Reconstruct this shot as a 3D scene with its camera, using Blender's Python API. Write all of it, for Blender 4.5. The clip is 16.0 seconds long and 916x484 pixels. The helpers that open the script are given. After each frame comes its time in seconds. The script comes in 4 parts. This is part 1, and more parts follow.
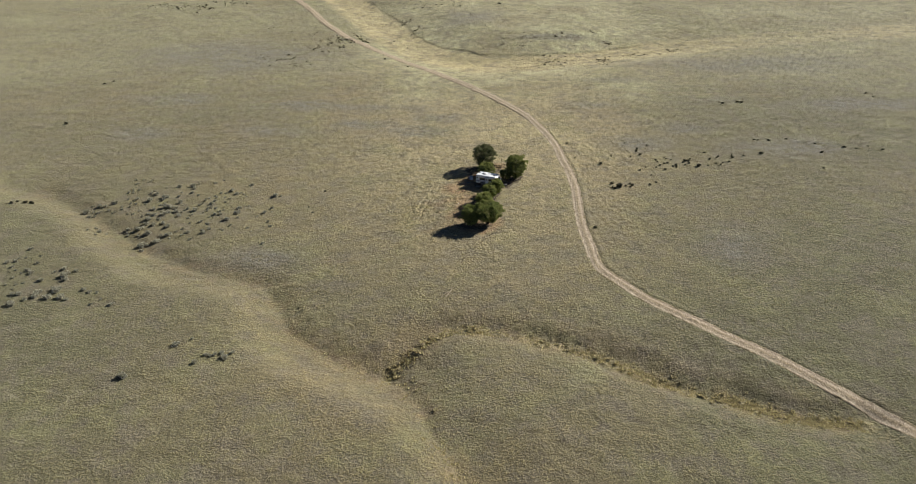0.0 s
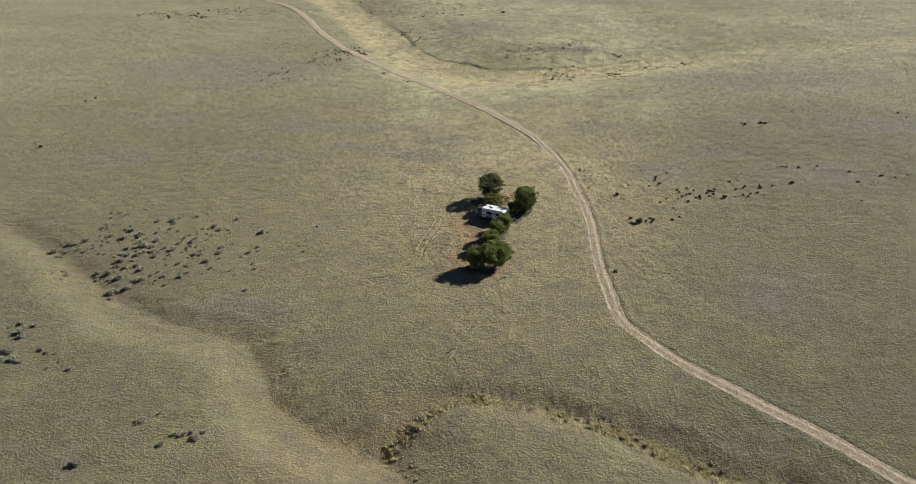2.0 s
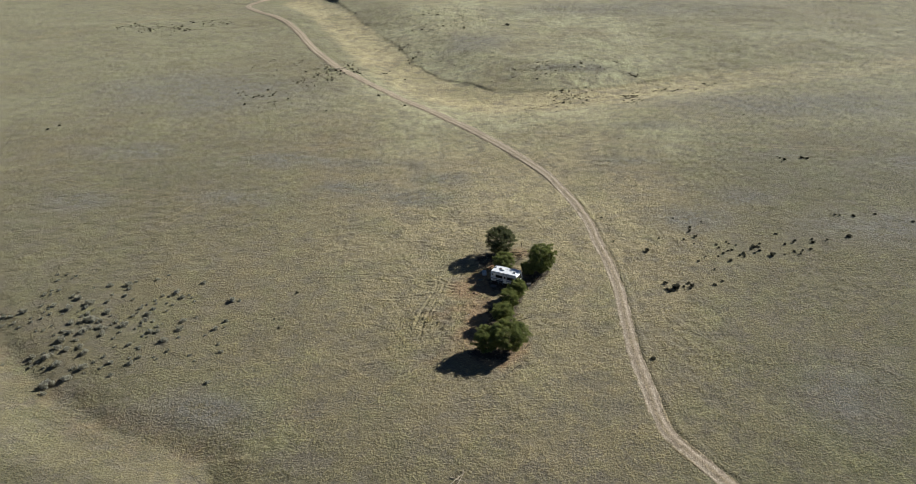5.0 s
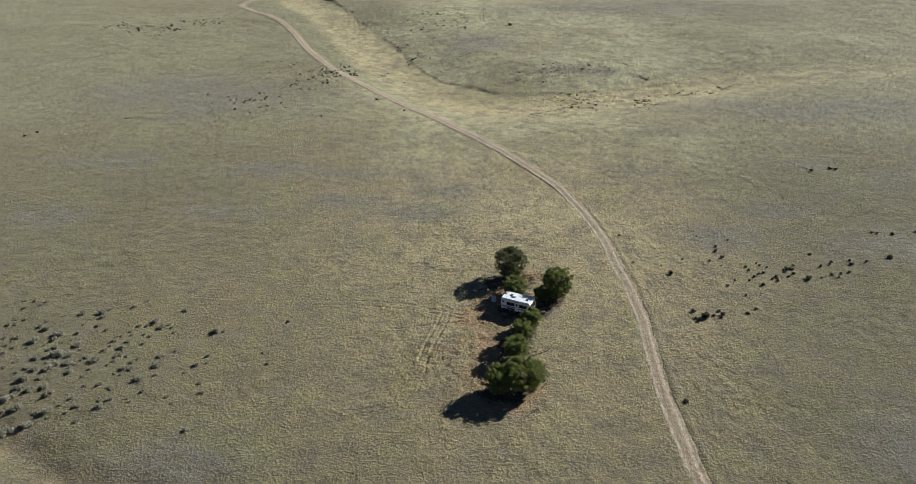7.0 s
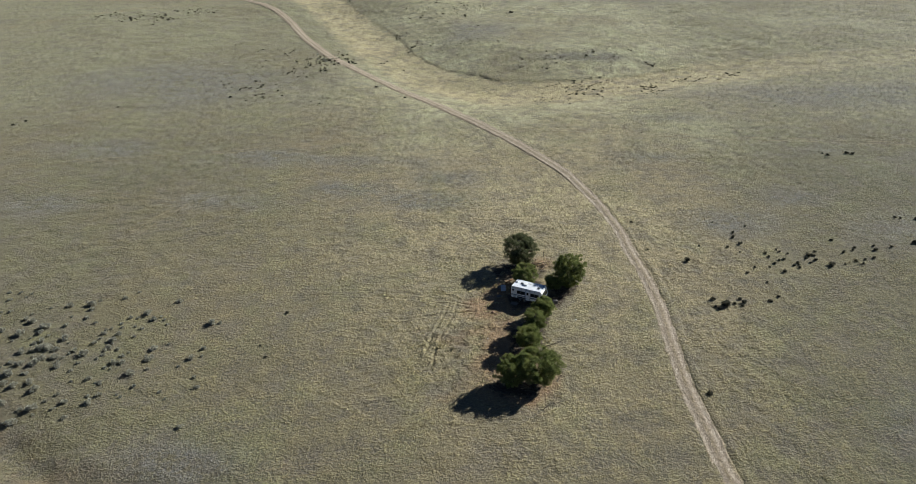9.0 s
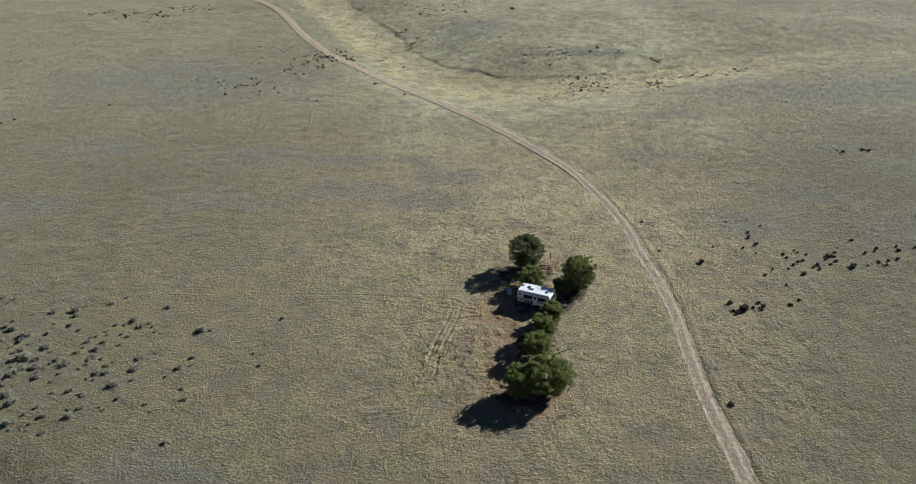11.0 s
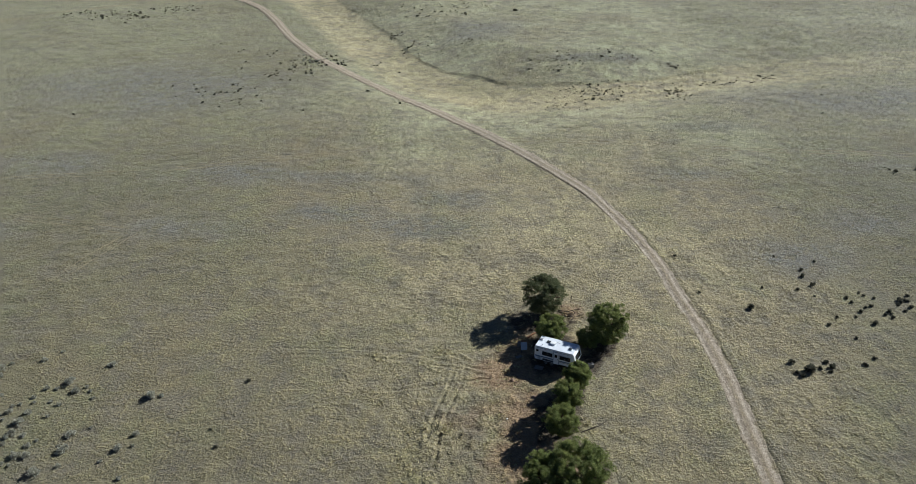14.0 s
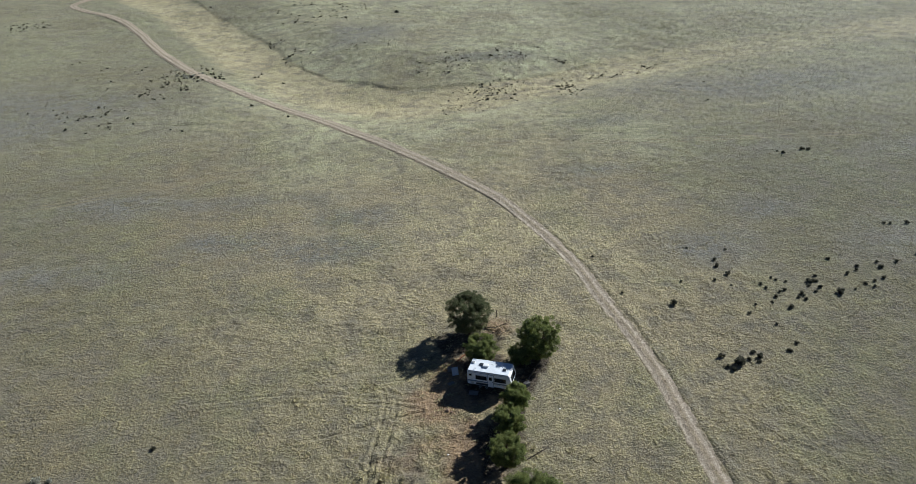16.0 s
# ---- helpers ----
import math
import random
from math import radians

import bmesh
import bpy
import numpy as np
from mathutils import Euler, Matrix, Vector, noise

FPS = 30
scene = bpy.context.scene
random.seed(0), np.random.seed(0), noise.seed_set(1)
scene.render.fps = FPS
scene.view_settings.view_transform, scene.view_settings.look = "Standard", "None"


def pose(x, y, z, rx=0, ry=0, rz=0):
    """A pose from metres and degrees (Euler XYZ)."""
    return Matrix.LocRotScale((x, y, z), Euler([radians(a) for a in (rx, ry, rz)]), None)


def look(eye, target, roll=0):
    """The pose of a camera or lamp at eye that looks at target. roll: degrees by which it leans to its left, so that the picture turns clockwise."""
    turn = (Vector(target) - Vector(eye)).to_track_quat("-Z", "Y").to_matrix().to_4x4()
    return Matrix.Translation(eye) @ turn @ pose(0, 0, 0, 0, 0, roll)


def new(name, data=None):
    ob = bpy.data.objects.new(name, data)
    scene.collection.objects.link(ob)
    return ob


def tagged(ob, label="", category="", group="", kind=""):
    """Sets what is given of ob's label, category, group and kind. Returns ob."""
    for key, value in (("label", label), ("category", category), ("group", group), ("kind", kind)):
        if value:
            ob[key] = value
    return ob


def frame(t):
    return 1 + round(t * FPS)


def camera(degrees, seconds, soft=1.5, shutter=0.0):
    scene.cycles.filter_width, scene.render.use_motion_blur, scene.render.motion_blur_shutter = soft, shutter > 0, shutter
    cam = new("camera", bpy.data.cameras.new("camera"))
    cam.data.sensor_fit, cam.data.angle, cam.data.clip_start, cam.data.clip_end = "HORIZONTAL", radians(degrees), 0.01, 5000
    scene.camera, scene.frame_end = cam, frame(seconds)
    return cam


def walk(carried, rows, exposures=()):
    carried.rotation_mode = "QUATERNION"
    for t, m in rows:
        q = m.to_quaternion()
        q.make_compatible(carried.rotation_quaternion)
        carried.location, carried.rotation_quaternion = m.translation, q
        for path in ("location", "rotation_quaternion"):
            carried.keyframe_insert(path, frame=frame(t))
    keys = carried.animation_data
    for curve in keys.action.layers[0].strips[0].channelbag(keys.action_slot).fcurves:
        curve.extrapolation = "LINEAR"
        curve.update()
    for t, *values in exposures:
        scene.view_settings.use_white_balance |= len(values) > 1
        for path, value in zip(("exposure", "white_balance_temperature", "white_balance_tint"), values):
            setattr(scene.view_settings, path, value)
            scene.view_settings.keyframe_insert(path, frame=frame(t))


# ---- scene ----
cam = camera(66.5, 16.0, soft=0.6)
PATH = [
    (0, (8.382, -162.088, 66.07), (8.201, -160.311, 65.169), -2.1),
    (0.5, (7.786, -157.78, 66.312), (7.605, -156.003, 65.412), -2.1),
    (1, (7.2, -153.491, 66.566), (7.019, -151.713, 65.668), -2.1),
    (1.5, (6.636, -149.224, 66.835), (6.455, -147.446, 65.938), -2.1),
    (2, (6.077, -144.965, 67.147), (5.895, -143.186, 66.25), -2.1),
    (2.5, (5.503, -140.663, 67.51), (5.321, -138.884, 66.614), -2.1),
    (3, (4.932, -136.27, 67.873), (4.751, -134.491, 66.977), -2.1),
    (3.5, (4.427, -131.788, 68.125), (4.246, -130.008, 67.23), -2.1),
    (4, (3.922, -127.372, 68.339), (3.741, -125.592, 67.446), -2.1),
    (6.3, (0.931, -108.976, 67.606), (0.758, -107.197, 66.709), -2.0),
    (6.5, (0.627, -107.986, 67.38), (0.456, -106.207, 66.482), -1.9),
    (7, (-0.166, -105.577, 66.784), (-0.337, -103.798, 65.887), -2.0),
    (7.5, (-0.872, -103.721, 65.956), (-1.04, -101.944, 65.055), -2.0),
    (8, (-1.482, -102.425, 64.96), (-1.648, -100.647, 64.058), -1.9),
    (8.5, (-1.938, -101.86, 63.773), (-2.104, -100.082, 62.872), -2.1),
    (9, (-2.403, -101.164, 62.631), (-2.566, -99.389, 61.724), -2.2),
    (11.5, (-3.83, -93.332, 59.707), (-3.991, -91.556, 58.8), -2.4),
    (12, (-4.295, -90.15, 59.088), (-4.453, -88.373, 58.184), -2.4),
    (12.5, (-4.76, -86.878, 58.427), (-4.916, -85.102, 57.522), -2.3),
    (13, (-5.286, -83.258, 57.627), (-5.44, -81.482, 56.722), -2.3),
    (13.5, (-5.771, -79.633, 56.917), (-5.925, -77.857, 56.011), -2.3),
    (14, (-6.147, -76.363, 56.474), (-6.299, -74.583, 55.575), -2.1),
    (14.3, (-6.281, -74.822, 56.429), (-6.434, -73.04, 55.533), -2.1),
    (14.4, (-6.361, -74.355, 56.434), (-6.452, -72.574, 55.53), -2.0),
    (14.5, (-6.471, -73.904, 56.445), (-6.455, -72.122, 55.537), -2.6),
    (14.6, (-6.614, -73.466, 56.458), (-6.488, -71.688, 55.551), -3.4),
    (14.7, (-6.786, -73.041, 56.471), (-6.656, -71.263, 55.564), -3.4),
    (15, (-7.394, -71.88, 56.493), (-7.258, -70.105, 55.583), -3.2),
    (15.5, (-8.246, -70.556, 56.498), (-8.106, -68.781, 55.588), -3.1),
    (16, (-9.013, -69.744, 56.525), (-8.868, -67.97, 55.612), -3.1),
]
walk(cam, [(t, look(eye, target, roll)) for t, eye, target, roll in PATH], [(0, 0.72, 6400, 10), (3.5, 0.62, 6150, 9.5), (7, 0.56, 5950, 9), (16, 0.53, 5500, 8)])


# ---------------------------------------------------------------- light
SUN_WAY = Vector((0.83, 0.56, 0.0)).normalized()
SUN_HEIGHT = 29.5
world = bpy.data.worlds.new("sky")
scene.world = world
world.use_nodes = True
sky = world.node_tree.nodes.new("ShaderNodeTexSky")
sky.sky_type, sky.sun_disc = "NISHITA", False
sky.sun_elevation, sky.sun_rotation = radians(SUN_HEIGHT), math.atan2(SUN_WAY.x, SUN_WAY.y)
sky.altitude, sky.dust_density, sky.air_density = 4000, 0.1, 0.7
back = world.node_tree.nodes["Background"]
back.inputs["Strength"].default_value = 0.038
world.node_tree.links.new(sky.outputs[0], back.inputs["Color"])
sun = new("sun", bpy.data.lights.new("sun", "SUN"))
sun.data.energy, sun.data.angle, sun.data.color = 5.0, radians(0.6), (1.0, 0.93, 0.80)
high = SUN_WAY * math.cos(radians(SUN_HEIGHT)) + Vector((0, 0, math.sin(radians(SUN_HEIGHT))))
sun.matrix_world = look(high * 300, (0, 0, 0))


# ---------------------------------------------------------------- materials
class Paint:
    """A small builder for node materials."""

    def __init__(self, name, rough=0.8, metal=0.0):
        self.mat = bpy.data.materials.new(name)
        self.mat.use_nodes = True
        self.tree = self.mat.node_tree
        self.bsdf = self.tree.nodes["Principled BSDF"]
        self.bsdf.inputs["Roughness"].default_value = rough
        self.bsdf.inputs["Metallic"].default_value = metal
        self.bsdf.inputs["Specular IOR Level"].default_value = 0.25
        self.where = self.tree.nodes.new("ShaderNodeTexCoord").outputs["Object"]

    def add(self, kind, **inputs):
        node = self.tree.nodes.new(kind)
        for key, value in inputs.items():
            self.put(node.inputs[key.replace("_", " ")], value)
        return node

    def put(self, socket, value):
        if isinstance(value, bpy.types.NodeSocket):
            self.tree.links.new(value, socket)
        else:
            socket.default_value = value

    def noise(self, scale, detail=4.0, rough=0.55, vector=None):
        node = self.add("ShaderNodeTexNoise", Scale=scale, Detail=detail, Roughness=rough)
        self.put(node.inputs["Vector"], vector or self.where)
        return node.outputs["Fac"]

    def ramp(self, fac, low, high):
        node = self.add("ShaderNodeMapRange")
        node.clamp = True
        self.put(node.inputs["Value"], fac)
        node.inputs["From Min"].default_value, node.inputs["From Max"].default_value = low, high
        return node.outputs["Result"]

    def mix(self, fac, a, b, kind="MIX"):
        node = self.tree.nodes.new("ShaderNodeMix")
        node.data_type, node.blend_type = "RGBA", kind
        for n, value in ((0, fac), (6, a), (7, b)):
            if isinstance(value, tuple) and len(value) == 3:
                value = (*value, 1)
            self.put(node.inputs[n], value)
        return node.outputs[2]

    def times(self, a, b):
        node = self.tree.nodes.new("ShaderNodeMath")
        node.operation = "MULTIPLY"
        self.put(node.inputs[0], a)
        self.put(node.inputs[1], b)
        return node.outputs[0]

    def color(self, value):
        if isinstance(value, tuple) and len(value) == 3:
            value = (*value, 1)
        self.put(self.bsdf.inputs["Base Color"], value)
        return self

    def bump(self, height, strength=0.5, distance=0.02, prior=None):
        node = self.add("ShaderNodeBump", Strength=strength, Distance=distance, Height=height)
        if prior:
            self.put(node.inputs["Normal"], prior)
        self.put(self.bsdf.inputs["Normal"], node.outputs[0])
        return node.outputs[0]

    def sheen(self, weight, tint, rough=0.5):
        self.bsdf.inputs["Sheen Weight"].default_value = weight
        self.bsdf.inputs["Sheen Roughness"].default_value = rough
        self.bsdf.inputs["Sheen Tint"].default_value = (*tint, 1)

    def thin(self, share, colour):
        """Lets light through, as thin blades and leaves do."""
        through_ = self.add("ShaderNodeBsdfTranslucent")
        self.put(through_.inputs["Color"], colour)
        mixed = self.add("ShaderNodeMixShader", Fac=share)
        self.tree.links.new(self.bsdf.outputs[0], mixed.inputs[1])
        self.tree.links.new(through_.outputs[0], mixed.inputs[2])
        self.tree.links.new(mixed.outputs[0], self.tree.nodes["Material Output"].inputs["Surface"])

    def channel(self, name):
        """The three values of a vertex attribute."""
        node = self.tree.nodes.new("ShaderNodeAttribute")
        node.attribute_name = name
        split = self.add("ShaderNodeSeparateColor", Color=node.outputs["Color"])
        return split.outputs

    def island(self):
        return self.tree.nodes.new("ShaderNodeNewGeometry").outputs["Random Per Island"]

    def each(self):
        return self.tree.nodes.new("ShaderNodeObjectInfo").outputs["Random"]


def grass_ground():
    p = Paint("dry_grass_ground", 0.95)
    bare, gold, grey = p.channel("cover")
    litter, olive, pale = p.channel("litter_shade_tone")
    broad = p.ramp(p.noise(0.030, 5, 0.6), 0.40, 0.60)
    patch = p.ramp(p.noise(0.11, 6, 0.65), 0.42, 0.60)
    soft = p.noise(2.3, 3, 0.62)
    tufty = p.ramp(p.noise(0.16, 4, 0.6), 0.38, 0.64)
    clods = p.times(p.ramp(soft, 0.45, 0.62), p.mix(tufty, (0.42, 0.42, 0.42), (1.1, 1.1, 1.1)))
    grain = p.noise(5.5, 2, 0.6)
    clump = p.ramp(grain, 0.34, 0.66)
    fine = p.ramp(p.noise(9.0, 3, 0.7), 0.45, 0.62)
    swell = p.noise(0.42, 5, 0.7)
    scuff = p.ramp(p.noise(0.24, 6, 0.70), 0.47, 0.61)
    c = p.mix(clump, (0.128, 0.104, 0.061), (0.258, 0.212, 0.126))
    c = p.mix(p.times(broad, 0.5), c, p.mix(clump, (0.116, 0.104, 0.060), (0.234, 0.213, 0.124)))
    c = p.mix(p.times(patch, 0.35), c, p.mix(clump, (0.150, 0.124, 0.088), (0.214, 0.182, 0.130)))
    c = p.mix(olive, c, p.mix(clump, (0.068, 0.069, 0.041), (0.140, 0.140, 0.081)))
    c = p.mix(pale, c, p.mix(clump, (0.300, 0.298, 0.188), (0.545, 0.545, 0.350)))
    c = p.mix(gold, c, p.mix(clump, (0.310, 0.262, 0.150), (0.585, 0.500, 0.300)))
    c = p.mix(p.times(grey, p.ramp(swell, 0.36, 0.52)), c, p.mix(clump, (0.104, 0.102, 0.096), (0.188, 0.185, 0.176)))
    green = p.ramp(p.noise(0.075, 5, 0.66), 0.50, 0.62)
    c = p.mix(p.times(green, 0.42), c, p.mix(clump, (0.126, 0.128, 0.064), (0.250, 0.250, 0.132)))
    c = p.mix(p.times(scuff, 0.62), c, p.mix(clump, (0.106, 0.093, 0.076), (0.182, 0.160, 0.134)))
    c = p.mix(bare, c, p.mix(clump, (0.190, 0.122, 0.072), (0.345, 0.236, 0.142)))
    # near-black: dark needle litter, with tree and trailer shade deepened in the colour
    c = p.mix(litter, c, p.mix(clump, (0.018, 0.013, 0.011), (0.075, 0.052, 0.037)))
    c = p.mix(p.times(fine, 0.22), c, (0.100, 0.084, 0.050))
    c = p.mix(1.0, c, p.mix(p.ramp(swell, 0.36, 0.64), (0.86, 0.86, 0.88), (1.14, 1.13, 1.09)), "MULTIPLY")
    c = p.mix(1.0, c, p.mix(clods, (0.866, 0.876, 0.900), (1.264, 1.270, 1.125)), "MULTIPLY")
    p.color(c)
    p.sheen(0.18, (1.0, 0.92, 0.66), 0.45)
    p.bump(grain, 1.0, 0.12, p.bump(clods, 1.0, 0.10, p.bump(swell, 1.0, 0.4)))
    return p.mat


def tuft_grass(name, dark, light, stray):
    p = Paint(name, 0.95)
    r = p.island()
    c = p.mix(r, dark, light)
    c = p.mix(p.ramp(p.noise(0.25, 3), 0.45, 0.65), c, stray)
    p.color(c)
    p.thin(0.62, c)
    return p.mat


def leaf(name, dark, light, tip):
    p = Paint(name, 0.75)
    r = p.island()
    c = p.mix(r, dark, light)
    c = p.mix(p.times(p.ramp(p.noise(0.9, 3), 0.45, 0.7), 0.6), c, tip)
    p.color(c)
    p.thin(0.5, c)
    return p.mat


def bark(name, dark, light):
    p = Paint(name, 0.9)
    n = p.noise(6, 6, 0.65)
    p.color(p.mix(n, dark, light))
    p.bump(n, 0.8, 0.03)
    return p.mat


def painted(name, colour, grime, rough=0.45, metal=0.0, amount=0.5, scale=1.2):
    p = Paint(name, rough, metal)
    stain = p.ramp(p.noise(scale, 6, 0.65), 0.42, 0.75)
    speck = p.ramp(p.noise(scale * 9, 4), 0.5, 0.8)
    c = p.mix(p.times(stain, amount), colour, grime)
    c = p.mix(p.times(speck, amount * 0.4), c, grime)
    p.color(c)
    p.bump(stain, 0.08, 0.01)
    p.bsdf.inputs["Specular IOR Level"].default_value = 0.4
    return p.mat


def dark_glass():
    p = Paint("tinted_window_glass", 0.06)
    p.color(p.mix(p.ramp(p.noise(1.5), 0.4, 0.7), (0.010, 0.012, 0.015), (0.025, 0.028, 0.032)))
    p.bsdf.inputs["Specular IOR Level"].default_value = 0.6
    return p.mat


def dirt_road():
    p = Paint("pale_packed_dirt", 0.95)
    rut, middle, verge = p.channel("wear")
    lump = p.ramp(p.noise(1.6, 7, 0.78), 0.38, 0.62)
    grit = p.ramp(p.noise(7, 4, 0.7), 0.42, 0.66)
    long_patch = p.ramp(p.noise(0.22, 4, 0.6), 0.4, 0.62)
    c = p.mix(lump, (0.265, 0.215, 0.155), (0.500, 0.418, 0.316))
    c = p.mix(p.times(long_patch, 0.4), c, (0.330, 0.275, 0.215))
    c = p.mix(p.times(rut, 0.75), c, p.mix(lump, (0.420, 0.352, 0.268), (0.600, 0.512, 0.402)))
    c = p.mix(p.times(middle, p.ramp(p.noise(0.8, 6, 0.75), 0.36, 0.56)), c, p.mix(lump, (0.170, 0.136, 0.085), (0.380, 0.312, 0.200)))
    c = p.mix(verge, c, p.mix(lump, (0.095, 0.077, 0.046), (0.400, 0.335, 0.205)))
    c = p.mix(p.times(grit, 0.35), c, (0.150, 0.118, 0.080))
    p.color(c)
    p.bump(grit, 0.5, 0.05, p.bump(lump, 0.6, 0.12))
    return p.mat


GROUND = grass_ground()
ROAD_DIRT = dirt_road()
TUFT = tuft_grass("dry_grass_tuft", (0.190, 0.160, 0.097), (0.330, 0.283, 0.174), (0.260, 0.243, 0.158))
TUSSOCK = tuft_grass("pale_tussock_grass", (0.400, 0.356, 0.208), (0.640, 0.575, 0.340), (0.510, 0.460, 0.280))
PINE_LEAF = leaf("pine_needles", (0.070, 0.096, 0.036), (0.330, 0.372, 0.130), (0.450, 0.460, 0.170))
OAK_LEAF = leaf("dull_green_foliage", (0.062, 0.074, 0.042), (0.225, 0.248, 0.124), (0.270, 0.282, 0.150))
SAGE_LEAF = leaf("grey_sage_leaves", (0.270, 0.265, 0.215), (0.600, 0.585, 0.480), (0.470, 0.460, 0.380))
GREEN_BUSH_LEAF = leaf("dark_shrub_leaves", (0.056, 0.058, 0.044), (0.150, 0.146, 0.108), (0.175, 0.165, 0.128))
FAR_LEAF = leaf("dry_scrub_leaves", (0.080, 0.076, 0.056), (0.180, 0.168, 0.120), (0.200, 0.182, 0.132))
BARK = bark("rough_brown_bark", (0.045, 0.032, 0.022), (0.150, 0.110, 0.078))
DEAD_WOOD = bark("grey_dead_wood", (0.030, 0.023, 0.018), (0.110, 0.088, 0.070))
TRACK_DIRT = painted("faint_track_dirt", (0.300, 0.252, 0.154), (0.185, 0.153, 0.095), 0.95, 0, 0.9, 1.4)
TWIG = bark("sage_stem", (0.060, 0.050, 0.040), (0.160, 0.135, 0.105))
PALE_WOOD = bark("bleached_wood", (0.300, 0.255, 0.190), (0.520, 0.455, 0.350))
RED_WOOD = bark("rust_red_wood", (0.200, 0.085, 0.045), (0.420, 0.210, 0.115))
STONE = bark("red_brown_stone", (0.150, 0.100, 0.070), (0.300, 0.215, 0.160))
WHITE = painted("chalky_white_paint", (0.82, 0.83, 0.84), (0.56, 0.54, 0.50), 0.4, 0, 0.25)
# blue-grey blotches: roof wear, and leaf-shadow dapples put into the colour
ROOF_WHITE = painted("weathered_shade_dappled_roof", (0.76, 0.79, 0.84), (0.42, 0.45, 0.50), 0.5, 0, 0.55, 1.3)
TRIM = painted("dull_aluminium_trim", (0.55, 0.56, 0.58), (0.30, 0.29, 0.27), 0.4, 0.7, 0.4)
STRIPE = painted("faded_blue_grey_stripe", (0.13, 0.17, 0.25), (0.25, 0.27, 0.30), 0.5, 0, 0.4)
STRIPE_TAN = painted("faded_tan_stripe", (0.38, 0.34, 0.29), (0.5, 0.48, 0.44), 0.5, 0, 0.4)
GLASS = dark_glass()
RUBBER = painted("black_rubber", (0.018, 0.018, 0.018), (0.10, 0.085, 0.065), 0.85, 0, 0.5, 3)
STEEL = painted("dark_painted_steel", (0.035, 0.035, 0.037), (0.14, 0.09, 0.06), 0.6, 0.3, 0.5, 3)
RIM = painted("dusty_steel_rim", (0.20, 0.20, 0.20), (0.12, 0.10, 0.08), 0.6, 0, 0.5, 3)
VENT_GREY = painted("grey_plastic", (0.26, 0.27, 0.29), (0.15, 0.14, 0.13), 0.6, 0, 0.4, 3)
VENT_DARK = painted("smoked_plastic", (0.03, 0.035, 0.045), (0.08, 0.08, 0.08), 0.35, 0, 0.3, 3)
PANEL = painted("blue_solar_cell", (0.36, 0.42, 0.50), (0.45, 0.48, 0.52), 0.25, 0, 0.4, 2)
BOARD = painted("weathered_board", (0.20, 0.19, 0.18), (0.10, 0.085, 0.07), 0.85, 0, 0.6, 2)
WHITE_SCRAP = painted("white_plastic_scrap", (0.8, 0.8, 0.78), (0.55, 0.52, 0.45), 0.5, 0, 0.3, 4)


# ---------------------------------------------------------------- helpers for meshes
def mesh_of(name, bm, material, smooth=False):
    data = bpy.data.meshes.new(name)
    bm.to_mesh(data)
    bm.free()
    data.materials.append(material)
    if smooth:
        data.polygons.foreach_set("use_smooth", [True] * len(data.polygons))
    return data


def raw_mesh(name, verts, faces, material, smooth=False):
    """A mesh from an (n, 3) array of places and an (m, k) array of corners."""
    verts, faces = np.asarray(verts, np.float32), np.asarray(faces, np.int32)
    data = bpy.data.meshes.new(name)
    data.vertices.add(len(verts))
    data.vertices.foreach_set("co", verts.ravel())
    data.loops.add(faces.size)
    data.loops.foreach_set("vertex_index", faces.ravel())
    data.polygons.add(len(faces))
    data.polygons.foreach_set("loop_start", np.arange(len(faces), dtype=np.int32) * faces.shape[1])
    if smooth:
        data.polygons.foreach_set("use_smooth", np.ones(len(faces), bool))
    data.materials.append(material)
    data.update(calc_edges=True)
    return data


def part(name, bm, material, parent, label="", smooth=False):
    """Links a bmesh as one mesh object under a thing or a part."""
    ob = new(name, bm if isinstance(bm, bpy.types.Mesh) else mesh_of(name, bm, material, smooth))
    ob.parent = parent
    return tagged(ob, label)


def box(size, at=(0, 0, 0), bevel=0.0, turn=(0, 0, 0), bm=None):
    bm = bm or bmesh.new()
    made = bmesh.ops.create_cube(bm, size=1.0, matrix=pose(*at, *turn) @ Matrix.Diagonal((*size, 1)))
    if bevel:
        edges = {e for v in made["verts"] for e in v.link_edges}
        bmesh.ops.bevel(bm, geom=list(edges), offset=bevel, segments=2, affect="EDGES", profile=0.5)
    return bm


def tube(a, b, r1, r2, sides=8, bm=None):
    bm = bm or bmesh.new()
    a, b = Vector(a), Vector(b)
    turn = (b - a).to_track_quat("Z", "Y").to_matrix().to_4x4()
    bmesh.ops.create_cone(bm, cap_ends=True, segments=sides, radius1=r1, radius2=r2, depth=(b - a).length,
                          matrix=Matrix.Translation((a + b) / 2) @ turn)
    return bm


